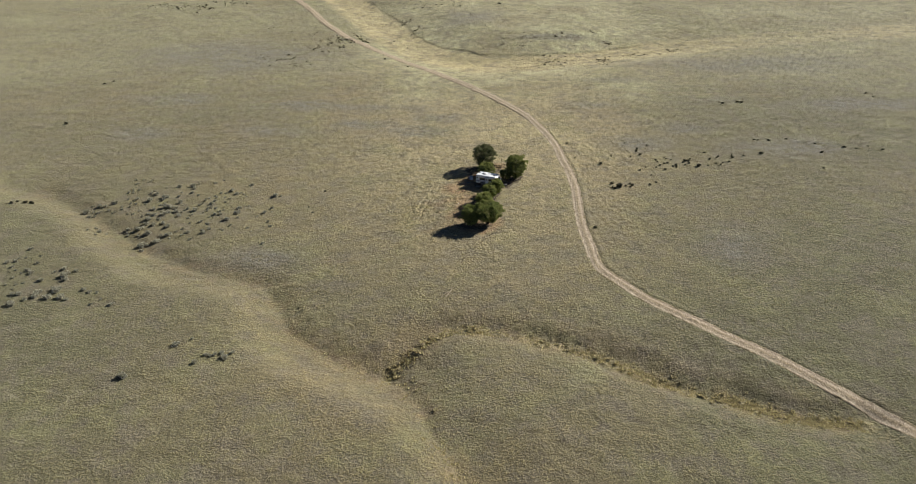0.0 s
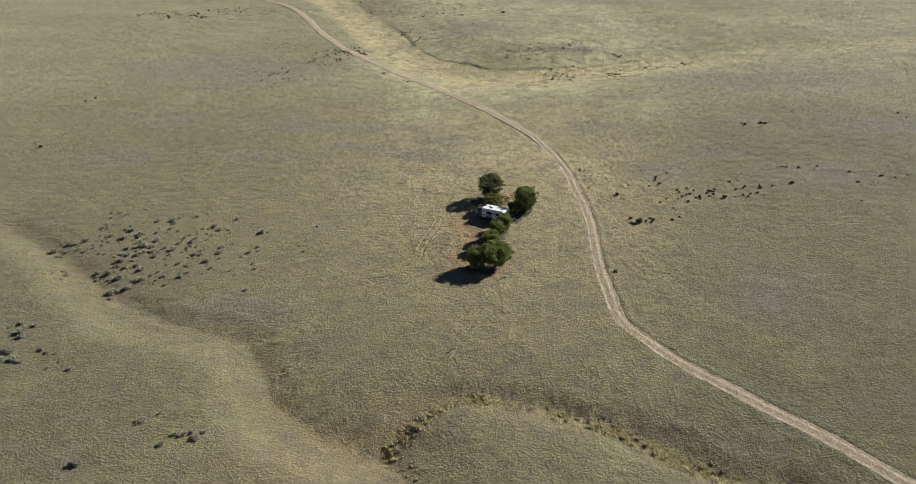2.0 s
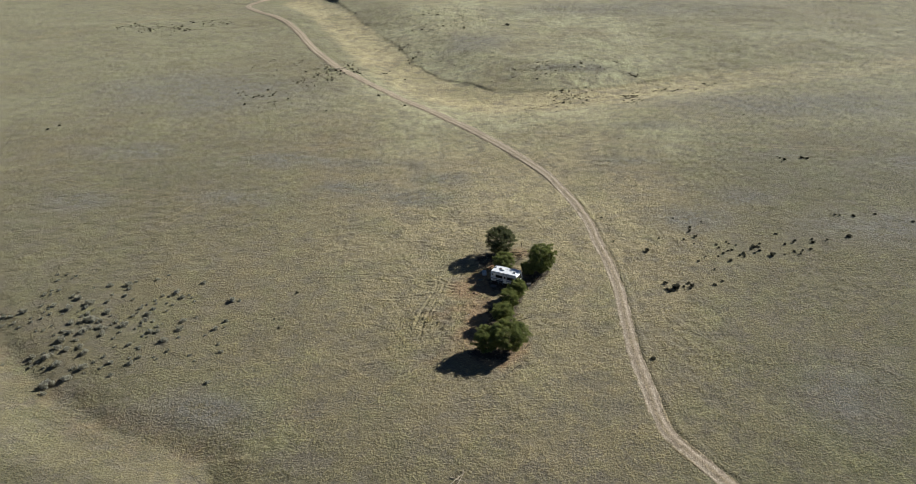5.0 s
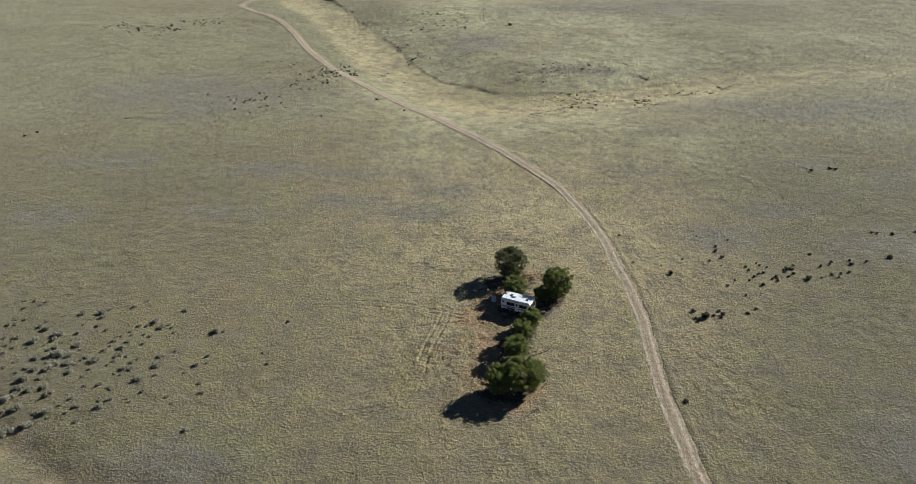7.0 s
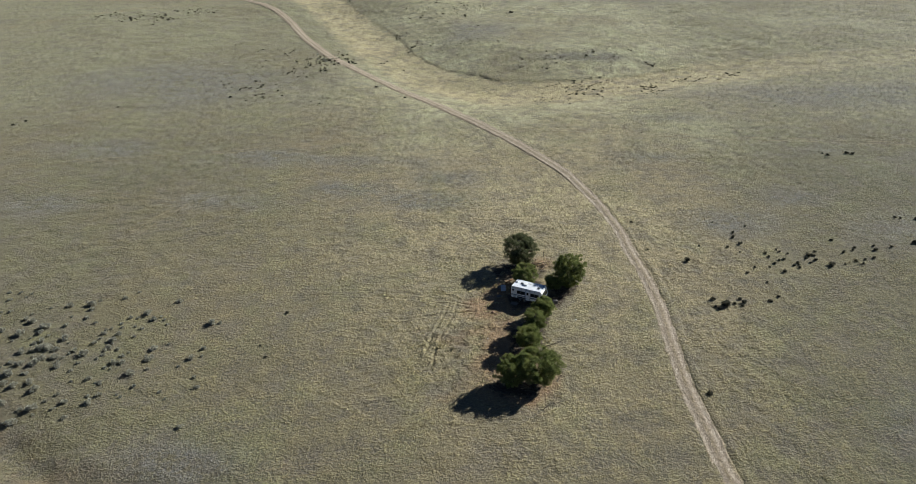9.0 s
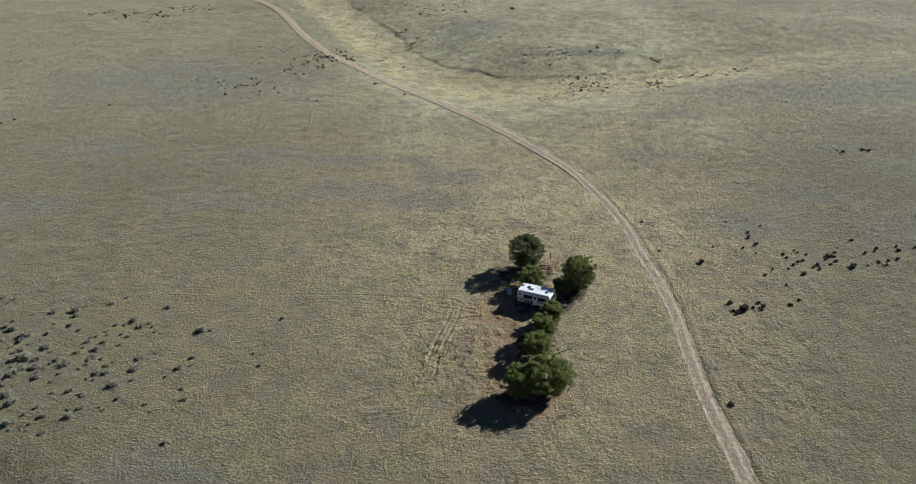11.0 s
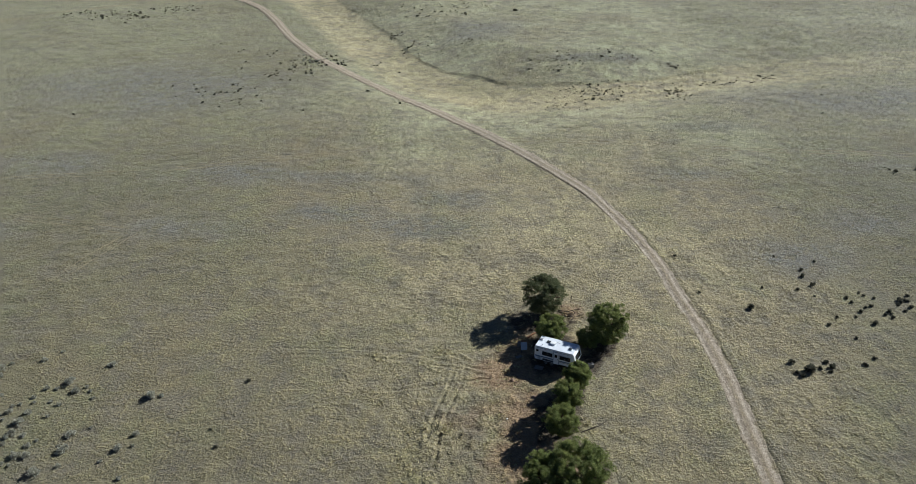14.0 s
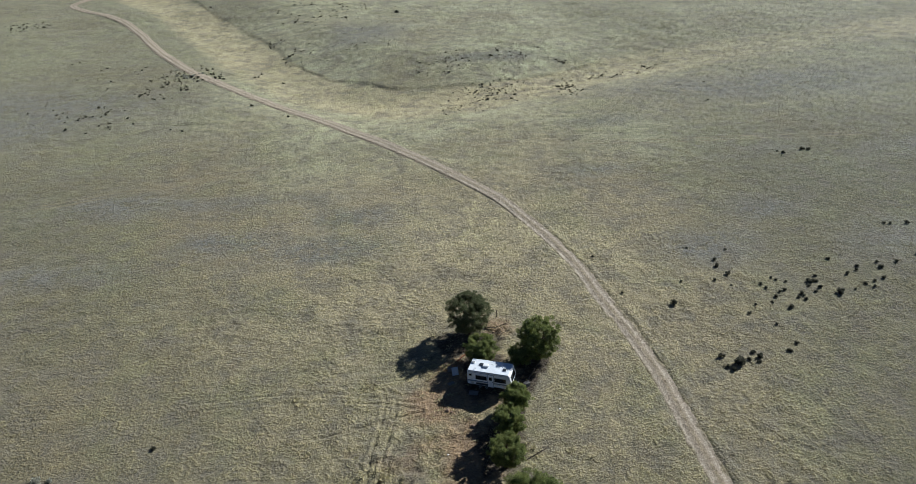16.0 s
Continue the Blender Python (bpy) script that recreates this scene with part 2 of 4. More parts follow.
def limb(points, radii, sides=7, bm=None):
    """A bent, tapering branch through points."""
    bm = bm or bmesh.new()
    rings = []
    for n, point in enumerate(points):
        a, b = Vector(points[max(n - 1, 0)]), Vector(points[min(n + 1, len(points) - 1)])
        turn = (b - a).to_track_quat("Z", "Y")
        ring = []
        for k in range(sides):
            w = 2 * math.pi * k / sides
            ring.append(bm.verts.new(Vector(point) + turn @ Vector((math.cos(w) * radii[n], math.sin(w) * radii[n], 0))))
        rings.append(ring)
    for low, up in zip(rings, rings[1:]):
        for k in range(sides):
            bm.faces.new((low[k], low[(k + 1) % sides], up[(k + 1) % sides], up[k]))
    bm.faces.new(rings[-1])
    bm.faces.new(rings[0][::-1])
    return bm


def ground_at(x, y):
    return float(surface(x, y))


# ---------------------------------------------------------------- lie of the land
ROAD = [(88.5, -112.9), (63.7, -81.6), (59.5, -76.3), (54.4, -71.6), (49.0, -66.1), (43.7, -61.5), (37.2, -55.3), (31.9, -50.3), (28.2, -46.0), (23.9, -39.4), (22.6, -30.5), (21.7, -22.0), (21.4, -14.6), (21.4, -9.0), (21.4, -3.8), (21.0, 3.2), (20.4, 9.9), (19.0, 17.5), (17.9, 26.1), (15.4, 36.1), (13.2, 43.2), (9.8, 51.7), (5.5, 60.0), (-1.7, 72.0), (-10.1, 84.0), (-19.1, 96.0), (-29.1, 108.0), (-39.5, 120.0), (-49.4, 132.0), (-59.9, 144.0), (-69.9, 156.0), (-78.2, 168.0), (-85.0, 180.0), (-92.5, 195.0), (-99.4, 210.0), (-106.8, 225.0), (-116.1, 240.0), (-129.0, 255.0), (-142.0, 269.0), (-150.4, 281.0), (-152.6, 292.5), (-140.6, 322.5)]
GULLY_A = [(-13.8, -70.0), (-11.3, -67.3), (-9.3, -64.3), (-6.7, -61.2), (-3.8, -59.7), (-1.3, -59.2), (3.7, -59.8), (8.7, -61.2), (13.5, -62.5), (18.2, -64.3), (22.6, -66.7), (26.8, -69.3), (30.0, -71.3), (33.1, -73.1), (36.3, -74.4), (39.5, -75.1), (42.5, -76.4), (46.0, -78.0), (51.0, -79.2), (58.0, -79.6)]
GULLY_B = [(-13.8, -70.0), (-16.0, -70.8), (-19.8, -68.7), (-24.0, -66.8), (-28.6, -64.4), (-32.3, -61.7), (-36.1, -55.5), (-41.4, -47.8), (-48.6, -44.8), (-60.0, -42.0), (-72.0, -36.0), (-88.0, -24.0), (-110.0, -10.0)]
GULLY_C = [(-13.8, -70.0), (-10.4, -73.6), (-7.9, -77.7), (-6.2, -80.7), (-4.9, -83.9), (-3.4, -86.8), (-1.0, -90.5), (2.5, -97.0), (6.0, -108.0), (9.0, -125.0)]
MESA_EDGE = [(-150.0, 0.0), (-105.0, -19.0), (-90.6, -29.3), (-79.2, -40.1), (-66.3, -48.3), (-55.3, -52.2), (-46.0, -53.0), (-40.3, -58.8), (-36.4, -67.0), (-29.5, -72.5), (-19.9, -76.2), (-9.6, -82.2), (-5.4, -87.9), (-2.3, -93.6), (2.0, -112.0), (4.0, -140.0)]
WASH = [(-125.0, 300.0), (-94.0, 255.0), (-70.0, 205.0), (-52.0, 168.0), (-30.0, 132.0), (-9.0, 118.0), (12.0, 120.0), (31.0, 125.5), (46.0, 133.0), (75.0, 141.0), (110.0, 150.0), (160.0, 158.0), (260.0, 190.0)]
WASH_BANK = [(-100.0, 290.0), (-84.2, 256.3), (-66.6, 224.5), (-51.3, 195.4), (-41.6, 169.6), (-26.8, 146.2), (-7.5, 132.0), (12.2, 131.6), (31.9, 134.2), (43.6, 139.5)]


def near_line(x, y, line):
    """Distance to a polyline, and the side: positive to the left of its direction."""
    best = np.full(np.shape(x), 1e9)
    side = np.ones(np.shape(x))
    for (ax, ay), (bx, by) in zip(line, line[1:]):
        dx, dy = bx - ax, by - ay
        u = np.clip(((x - ax) * dx + (y - ay) * dy) / (dx * dx + dy * dy), 0, 1)
        d = np.hypot(x - ax - u * dx, y - ay - u * dy)
        s = np.sign(dx * (y - ay) - dy * (x - ax))
        side = np.where(d < best, s, side)
        best = np.minimum(best, d)
    return best, side


def near_part(x, y, line, reach):
    """As near_line, but worked out only close to the line; 1e9 elsewhere."""
    pts = np.array(line)
    x, y = np.asarray(x, float), np.asarray(y, float)
    close = (x > pts[:, 0].min() - reach) & (x < pts[:, 0].max() + reach) & (y > pts[:, 1].min() - reach) & (y < pts[:, 1].max() + reach)
    best = np.full(np.shape(x), 1e9)
    if np.any(close):
        best[close] = near_line(x[close], y[close], line)[0]
    return best


def hashed(i, j, seed):
    v = np.sin(i * 127.1 + j * 311.7 + seed * 74.7) * 43758.5453
    return v - np.floor(v)


def wave(x, y, size, seed):
    """Smooth value noise from -1 to 1."""
    x, y = np.asarray(x) / size, np.asarray(y) / size
    i, j = np.floor(x), np.floor(y)
    u, v = x - i, y - j
    u, v = u * u * (3 - 2 * u), v * v * (3 - 2 * v)
    low = hashed(i, j, seed) * (1 - u) + hashed(i + 1, j, seed) * u
    high = hashed(i, j + 1, seed) * (1 - u) + hashed(i + 1, j + 1, seed) * u
    return 2 * (low * (1 - v) + high * v) - 1


def ease(a, b, v):
    u = np.clip((v - a) / (b - a), 0, 1)
    return u * u * (3 - 2 * u)


CAMP_RUTS = [
    [(-59.5, 0.8), (-51.1, 0.8), (-42.8, 1.5), (-35.7, 1.9), (-27.6, 2.0), (-20.3, 1.3), (-13.9, -0.6), (-10.0, -1.8)],
    [(-49.0, -0.6), (-39.0, 0.1), (-32.0, 0.6), (-27.5, 0.5), (-20.2, -0.3), (-13.0, -1.8), (-9.0, -3.2)],
    [(-28.8, -2.7), (-27.4, -5.0), (-25.0, -6.9), (-21.1, -6.3), (-15.6, -5.1), (-12.1, -4.1), (-9.0, -3.6)],
    [(-38.0, -11.2), (-32.1, -9.4), (-28.3, -8.4), (-25.0, -6.9)],
    [(-15.6, 3.0), (-14.4, 1.4), (-12.0, 0.0), (-9.4, -0.8)],
    [(-12.0, 0.0), (-12.6, -4.8), (-14.0, -10.5), (-14.6, -15.2), (-14.6, -19.0)],
    [(-13.4, -0.2), (-14.0, -4.8), (-15.4, -10.5), (-16.0, -15.2)],
    [(-26.4, -25.8), (-24.0, -23.4), (-21.9, -22.0)],
    [(-32.8, -23.8), (-29.1, -25.0), (-25.2, -27.0), (-21.3, -25.8), (-18.1, -24.7)],
    [(5.5, -2.9), (8.0, -1.7), (11.7, 1.2), (15.5, 2.2)],
]
CLOD_ROWS = [[(-11.8, -3.0), (-12.6, -6.0), (-13.9, -10.5), (-14.5, -15.2), (-14.6, -19.5)], [(-13.6, -5.0), (-15.4, -10.7), (-16.0, -15.4)], [(-25.0, -7.0), (-20.5, -6.4), (-15.6, -5.2), (-12.1, -4.2)], [(-20.0, -1.2), (-13.0, -2.2), (-9.2, -3.4)], [(-31.0, -24.3), (-25.2, -27.2), (-19.0, -25.0)], [(-41.0, -47.6), (-37.5, -46.6), (-34.0, -47.2)], [(-33.6, -56.0), (-32.0, -53.8), (-29.8, -54.0)], [(-7.2, -81.0), (-5.6, -83.6)]]


def terrain(x, y):
    """Height of the land in metres, without its finest relief."""
    x, y = np.asarray(x, float), np.asarray(y, float)
    z = 0.04 * y + 0.18 * np.logaddexp(0, (-x - 20) / 6)
    away = np.hypot(x, y)
    z += (0.35 + 0.8 * ease(130, 230, y)) * wave(x, y, 38, 3) * ease(15, 60, away) + 0.4 * wave(x, y, 19, 4) * ease(110, 200, y) + 0.12 * wave(x, y, 13, 5) * ease(8, 30, away)
    z += 2.2 * wave(x, y, 170, 11) * ease(230, 420, away) + 9 * (wave(x, y, 520, 12) + 0.4) * ease(330, 800, away)
    # the raised shoulder beyond the dry gullies
    d, s = near_line(x, y, MESA_EDGE)
    z += 1.5 * ease(-5.5, 4.5, -s * d + 0.9 * wave(x, y, 7, 21))
    # dry gullies: a broad hollow with a narrow cut in it
    for line, deep, cut, seed in ((GULLY_A, 0.8, 0.05, 1), (GULLY_B, 0.6, 0.18, 2), (GULLY_C, 0.8, 0.22, 3)):
        d, s = near_line(x, y, line)
        z -= deep * np.exp(-(d / 9.0) ** 2)
        if seed < 3:
            north = s * d * (1 if seed == 1 else -1) + 0.8 * wave(x, y, 6, 24)
            z -= (0.75 if seed == 1 else 0.5) * (1 - ease(0.6, 5.2, north)) * np.where(north > 0, 1, np.exp(-(d / 3.2) ** 2)) * np.exp(-(d / 14.0) ** 2)
        z -= cut * np.exp(-((d + 0.35 * wave(x, y, 2.5, seed)) / 1.3) ** 2)
    # far wash with its cut bank and the hillside behind
    d, s = near_line(x, y, WASH)
    z -= 2.3 * np.exp(-(d / 17.0) ** 2) * (0.35 + 0.65 * ease(120, 50, x))
    d, s = near_line(x, y, WASH_BANK)
    ends = ease(62, 36, x)
    z += ends * (3.0 * ease(0, 30, s * d) * np.exp(-(d / 70.0) ** 2) + (0.36 + 0.24 * wave(x, y, 11, 9)) * ease(-0.8, 0.8, s * d + 0.7 * wave(x, y, 5, 8)) * np.exp(-(d / 12.0) ** 2))
    return z


def surface(x, y):
    """The land as it is built, with the road's bed in it and its finest relief."""
    z = terrain(x, y)
    rough = 0.55 + 0.45 * wave(x, y, 16, 33) + 0.65 * np.exp(-np.hypot((x + 9) / 11, (y + 9) / 18) ** 2)
    lumps = 0.085 * wave(x, y, 2.3, 31) + 0.075 * wave(x, y, 1.05, 32) + 0.25 * wave(x, y, 5.5, 35) * ease(80, 200, y) + 0.16 * wave(x, y, 2.6, 36) * ease(80, 170, y)
    close = (1 - ease(36, 46, np.abs(x))) * (1 - ease(34, 42, np.abs(y + 5)))
    lumps = lumps + (0.05 + 0.03 * close) * np.clip(wave(x, y, 0.80, 34) + 0.1, 0, 1) ** 0.7 + 0.065 * close * np.clip(wave(x, y, 0.50, 37) + 0.2, 0, 1) ** 0.6
    d, s = near_line(x, y, GULLY_A)
    lumps = lumps + 0.26 * np.exp(-((d + 0.5 * wave(x, y, 5, 29)) / 1.5) ** 2) * (np.clip(wave(x, y, 1.1, 38), 0, 1) + np.clip(wave(x, y, 0.6, 39), 0, 1))
    for rut in CAMP_RUTS:
        d = near_part(x, y, rut, 2.5)
        d = d + 0.06 * wave(x, y, 1.4, 76)
        lumps = lumps * (1 - 0.7 * np.exp(-(d / 0.45) ** 2)) + 0.085 * np.exp(-((d - 0.38) / 0.20) ** 2) - 0.11 * np.exp(-(d / 0.22) ** 2)
    for row in CLOD_ROWS:
        d = near_part(x, y, row, 4.0)
        lumps = lumps + 0.19 * np.exp(-(d / 0.9) ** 2) * (np.clip(wave(x, y, 0.85, 73), 0, 1) + 0.7 * np.clip(wave(x, y, 0.5, 74), 0, 1))
    lumps = lumps + np.exp(-np.hypot((x - 2.6) / 2.4, (y - 11.2) / 2.2) ** 2) * (0.16 + 0.55 * np.clip(wave(x, y, 0.9, 75), 0, 1))
    d, s = near_line(x, y, ROAD)
    far_ = ease(34, 60, y)
    z = z + lumps * rough * ease(0.5 + 0.5 * far_, 2.0 + 1.4 * ease(60, 140, y), d)
    return z - 0.13 * (1 - far_) * (1 - ease(0.70, 1.4, d)) + (0.01 + 0.09 * (s < 0)) * (1 - 0.4 * far_) * np.exp(-((d - 1.9) / 0.5) ** 2)



# ---------------------------------------------------------------- ground, one sheet to the horizon
def spaced(stops, steps, reach, grow=1.16):
    """Even steps between stops, then wider and wider ones outside."""
    inner = np.concatenate([np.arange(a, b, d) for a, b, d in zip(stops, stops[1:], steps)] + [[stops[-1]]])
    low, high, d, e = [inner[0]], [inner[-1]], steps[0], steps[-1]
    while high[-1] < reach:
        d, e = d * grow, e * grow
        low.append(low[-1] - d)
        high.append(high[-1] + e)
    return np.concatenate([low[:0:-1], inner, high[1:]])


def cover_at(x, y):
    """How bare, how golden and how grey the land's cover is."""
    blot = wave(x, y, 3.1, 41) * 0.5 + wave(x, y, 1.2, 42) * 0.5
    wide = wave(x, y, 21, 43) * 0.6 + wave(x, y, 8, 44) * 0.4
    bare = np.zeros(np.shape(x))
    for cx, cy, rx, ry in ((-2.5, 1.5, 6.5, 5.5), (2.5, 11.5, 2.2, 2.4), (-3.5, -9.5, 3.0, 5.5), (-1.5, -21.0, 6.5, 5.0), (-6.0, -17.0, 3.0, 4.0), (-4.5, -12.0, 3.5, 8.0), (-7.5, -3.0, 4.0, 4.0)):
        bare = np.maximum(bare, np.exp(-((x - cx) / rx) ** 2 - ((y - cy) / ry) ** 2))
    bare = np.maximum(bare, 0.36 * np.exp(-np.hypot((x + 8) / 7, (y + 11) / 14) ** 2))
    bare = np.clip((bare * 1.4 + 0.45 * blot - 0.30) * 1.3, 0, 0.95)
    for line in (GULLY_A, GULLY_B, GULLY_C):
        d, s = near_line(x, y, line)
        bare = np.maximum(bare, 0.26 * np.exp(-(d / 4.0) ** 2) * ease(-0.3, 0.5, blot))
    d, s = near_line(x, y, GULLY_A)
    strip = 0.60 * np.exp(-((d + 0.6 * blot) / 1.5) ** 2) * (0.75 + 0.5 * blot)
    bare = np.maximum(bare, 0.16 * (s > 0) * np.exp(-((d - 4.0) / 2.6) ** 2) * (0.8 + 0.4 * blot))
    d, s = near_line(x, y, WASH)
    gold = (1 - ease(7.5, 14.5, d + 1.8 * blot)) * (0.85 + 0.22 * wide) * (0.5 + 0.5 * ease(110, 45, x))
    bank, side = near_line(x, y, WASH_BANK)
    ends = ease(62, 36, x)
    gold = gold * (1 - ends * ease(-0.6, 1.2, side * bank + 0.5 * blot))
    d, s = near_line(x, y, MESA_EDGE)
    inside = -s * d
    for rut in CAMP_RUTS:
        d = near_part(x, y, rut, 2.5)
        strip = np.maximum(strip, 0.16 * np.exp(-(d / 0.55) ** 2))
    for row in CLOD_ROWS:
        d = near_part(x, y, row, 4.0)
        strip = np.maximum(strip, 0.34 * np.exp(-(d / 0.9) ** 2) * (0.7 + 0.6 * blot))
    gold = np.maximum(np.maximum(gold, strip), 0.16 * np.exp(-((inside + 0.5) / 2.6) ** 2) * (0.7 + 0.3 * blot))
    gold = np.maximum(gold, (0.60 + 0.28 * wide) * np.exp(-(np.hypot((x - 4) / 40, (y - 34) / 62)) ** 2))
    gold = np.maximum(gold, 0.45 * np.exp(-np.hypot((x - 20) / 75, (y - 112) / 26) ** 2) * (0.75 + 0.4 * wide))
    grey = np.zeros(np.shape(x))
    for cx, cy, rx, ry in ((41, 29, 13, 8), (80, 26, 18, 9), (56, 40, 10, 6), (-62, 60, 18, 8), (-66, 35, 16, 7), (-107, 31, 14, 7), (-108, 64, 16, 8), (-40, 43, 12, 6), (72, 66, 12, 6), (39, 90, 14, 6), (95, 110, 50, 16), (-110, 120, 50, 30), (60, 270, 80, 30), (-22, 38, 14, 6), (-18, 50, 12, 6), (20, 150, 26, 5), (-20, 195, 20, 24), (-50, 60, 40, 6), (-45, -38, 14, 6), (52, -28, 10, 12), (30, 62, 12, 5), (110, 60, 30, 8)):
        grey = np.maximum(grey, np.exp(-((x - cx) / rx) ** 2 - ((y - cy) / ry) ** 2))
    grey = np.maximum(grey, 0.12 * ends * (side > 0) * np.exp(-(bank / 26.0) ** 2))
    grey = np.clip(grey * 1.5 + 0.5 * wide + 0.25 * blot - 0.5, 0, 0.92)
    return bare, gold, np.clip(grey, 0, 1)


xs = spaced((-190.0, -100.0, -45.0, 45.0, 70.0, 95.0, 190.0), (1.1, 0.6, 0.22, 0.36, 0.6, 1.2), 4200)
ys = spaced((-112.0, -90.0, -45.0, 35.0, 170.0, 320.0), (0.5, 0.36, 0.22, 0.65, 1.0), 4200)
gx, gy = np.meshgrid(xs, ys)
gx, gy = gx.ravel(), gy.ravel()
gz = surface(gx, gy)
cols, rows = len(xs), len(ys)
corner = (np.arange(rows - 1)[:, None] * cols + np.arange(cols - 1)[None, :]).ravel()
ground_mesh = raw_mesh("ground", np.stack([gx, gy, gz], 1), np.stack([corner, corner + 1, corner + cols + 1, corner + cols], 1), GROUND, True)
bare, gold, grey = cover_at(gx, gy)
layer = ground_mesh.attributes.new("cover", "FLOAT_COLOR", "POINT")
layer.data.foreach_set("color", np.stack([bare, gold, grey, np.ones(len(gx))], 1).astype(np.float32).ravel())
# litter mask: real debris plus painted shade under the trees and trailer
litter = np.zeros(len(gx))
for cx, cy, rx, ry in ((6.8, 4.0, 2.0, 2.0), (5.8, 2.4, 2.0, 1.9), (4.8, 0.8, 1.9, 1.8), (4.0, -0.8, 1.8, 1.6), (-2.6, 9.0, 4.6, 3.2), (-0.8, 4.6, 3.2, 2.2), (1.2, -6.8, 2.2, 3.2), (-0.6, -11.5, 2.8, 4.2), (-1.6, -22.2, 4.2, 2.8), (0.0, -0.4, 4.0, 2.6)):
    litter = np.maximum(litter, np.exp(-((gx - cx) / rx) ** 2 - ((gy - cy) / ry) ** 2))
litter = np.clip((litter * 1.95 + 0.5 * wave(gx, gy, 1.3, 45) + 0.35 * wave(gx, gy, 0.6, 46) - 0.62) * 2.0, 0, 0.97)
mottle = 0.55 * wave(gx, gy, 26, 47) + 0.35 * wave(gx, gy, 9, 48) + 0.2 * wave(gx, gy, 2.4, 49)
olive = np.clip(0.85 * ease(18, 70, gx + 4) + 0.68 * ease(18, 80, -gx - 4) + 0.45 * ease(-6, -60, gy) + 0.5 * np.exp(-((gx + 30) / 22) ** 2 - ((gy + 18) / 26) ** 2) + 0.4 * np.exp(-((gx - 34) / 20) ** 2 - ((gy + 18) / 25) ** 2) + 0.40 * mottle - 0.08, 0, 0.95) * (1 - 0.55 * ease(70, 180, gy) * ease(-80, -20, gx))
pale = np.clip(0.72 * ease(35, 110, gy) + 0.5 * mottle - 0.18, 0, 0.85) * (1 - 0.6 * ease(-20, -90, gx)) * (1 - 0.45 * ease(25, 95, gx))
layer = ground_mesh.attributes.new("litter_shade_tone", "FLOAT_COLOR", "POINT")
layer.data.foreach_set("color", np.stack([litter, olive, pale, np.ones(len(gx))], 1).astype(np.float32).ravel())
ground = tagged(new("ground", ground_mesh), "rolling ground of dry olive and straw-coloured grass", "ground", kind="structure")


# ---------------------------------------------------------------- dirt road: two ruts and a hump
def smooth_line(line, step):
    """Even places along a rounded polyline, with the way across it at each."""
    pts = np.array(line, float)
    ext = np.vstack([2 * pts[0] - pts[1], pts, 2 * pts[-1] - pts[-2]])
    out = []
    for n in range(1, len(ext) - 2):
        a, b, c, d = ext[n - 1:n + 3]
        count = max(2, int(np.hypot(*(c - b)) / step))
        for u in np.arange(count) / count:
            out.append(0.5 * (2 * b + (c - a) * u + (2 * a - 5 * b + 4 * c - d) * u * u + (3 * b - a - 3 * c + d) * u ** 3))
    out = np.array(out)
    way = np.gradient(out, axis=0)
    way /= np.hypot(way[:, 0], way[:, 1])[:, None]
    return out, np.stack([way[:, 1], -way[:, 0]], 1)


def ribbon(name, line, offsets, heights, material, step, lift, wander=0.0):
    """A strip of land along a line, with a cross-section."""
    mid, across = smooth_line(line, step)
    sway = wander * wave(mid[:, 0], mid[:, 1], 9, 51)
    x = mid[:, 0][:, None] + across[:, 0][:, None] * (np.array(offsets)[None, :] + sway[:, None])
    y = mid[:, 1][:, None] + across[:, 1][:, None] * (np.array(offsets)[None, :] + sway[:, None])
    z = terrain(x, y) + np.array(heights)[None, :] * (1 - 0.6 * ease(36, 90, y)) + lift + 0.14 * ease(34, 60, y) + 0.03 * ease(-44, -60, y) + 0.06 * ease(60, 160, y) + 0.03 * wave(x, y, 2.3, 53) + (0.02 + 0.06 * ease(0.9, 1.5, np.abs(np.array(offsets)))[None, :]) * (wave(x, y, 0.7, 59) + 0.7 * wave(x, y, 1.7, 52))
    n, m = x.shape
    corner = (np.arange(n - 1)[:, None] * m + np.arange(m - 1)[None, :]).ravel()
    data = raw_mesh(name, np.stack([x.ravel(), y.ravel(), z.ravel()], 1), np.stack([corner, corner + m, corner + m + 1, corner + 1], 1), material, True)
    layer = data.attributes.new("wear", "FLOAT_COLOR", "POINT")
    w = np.zeros((n, m, 3))
    off = np.abs(np.array(offsets))[None, :] + 0 * x
    ragged = 0.30 * wave(x, y, 1.6, 54) + 0.16 * wave(x, y, 0.6, 55) + 0.12 * wave(x, y, 6.0, 56)
    w[:, :, 0] = np.clip(1.15 - np.abs(off - 0.74 - 0.12 * wave(x, y, 4.0, 57)) / 0.36, 0, 1) * (0.75 + 0.25 * wave(x, y, 2.2, 58))
    w[:, :, 1] = np.clip(1.2 - off / 0.3, 0, 1)
    w[:, :, 2] = np.clip((off - 0.90 - 1.2 * ragged) / 0.45, 0, 1) * (1 - 0.75 * ease(20, 80, y))
    layer.data.foreach_set("color", np.concatenate([w.reshape(-1, 3), np.ones((n * m, 1))], 1).astype(np.float32).ravel())
    return new(name, data)


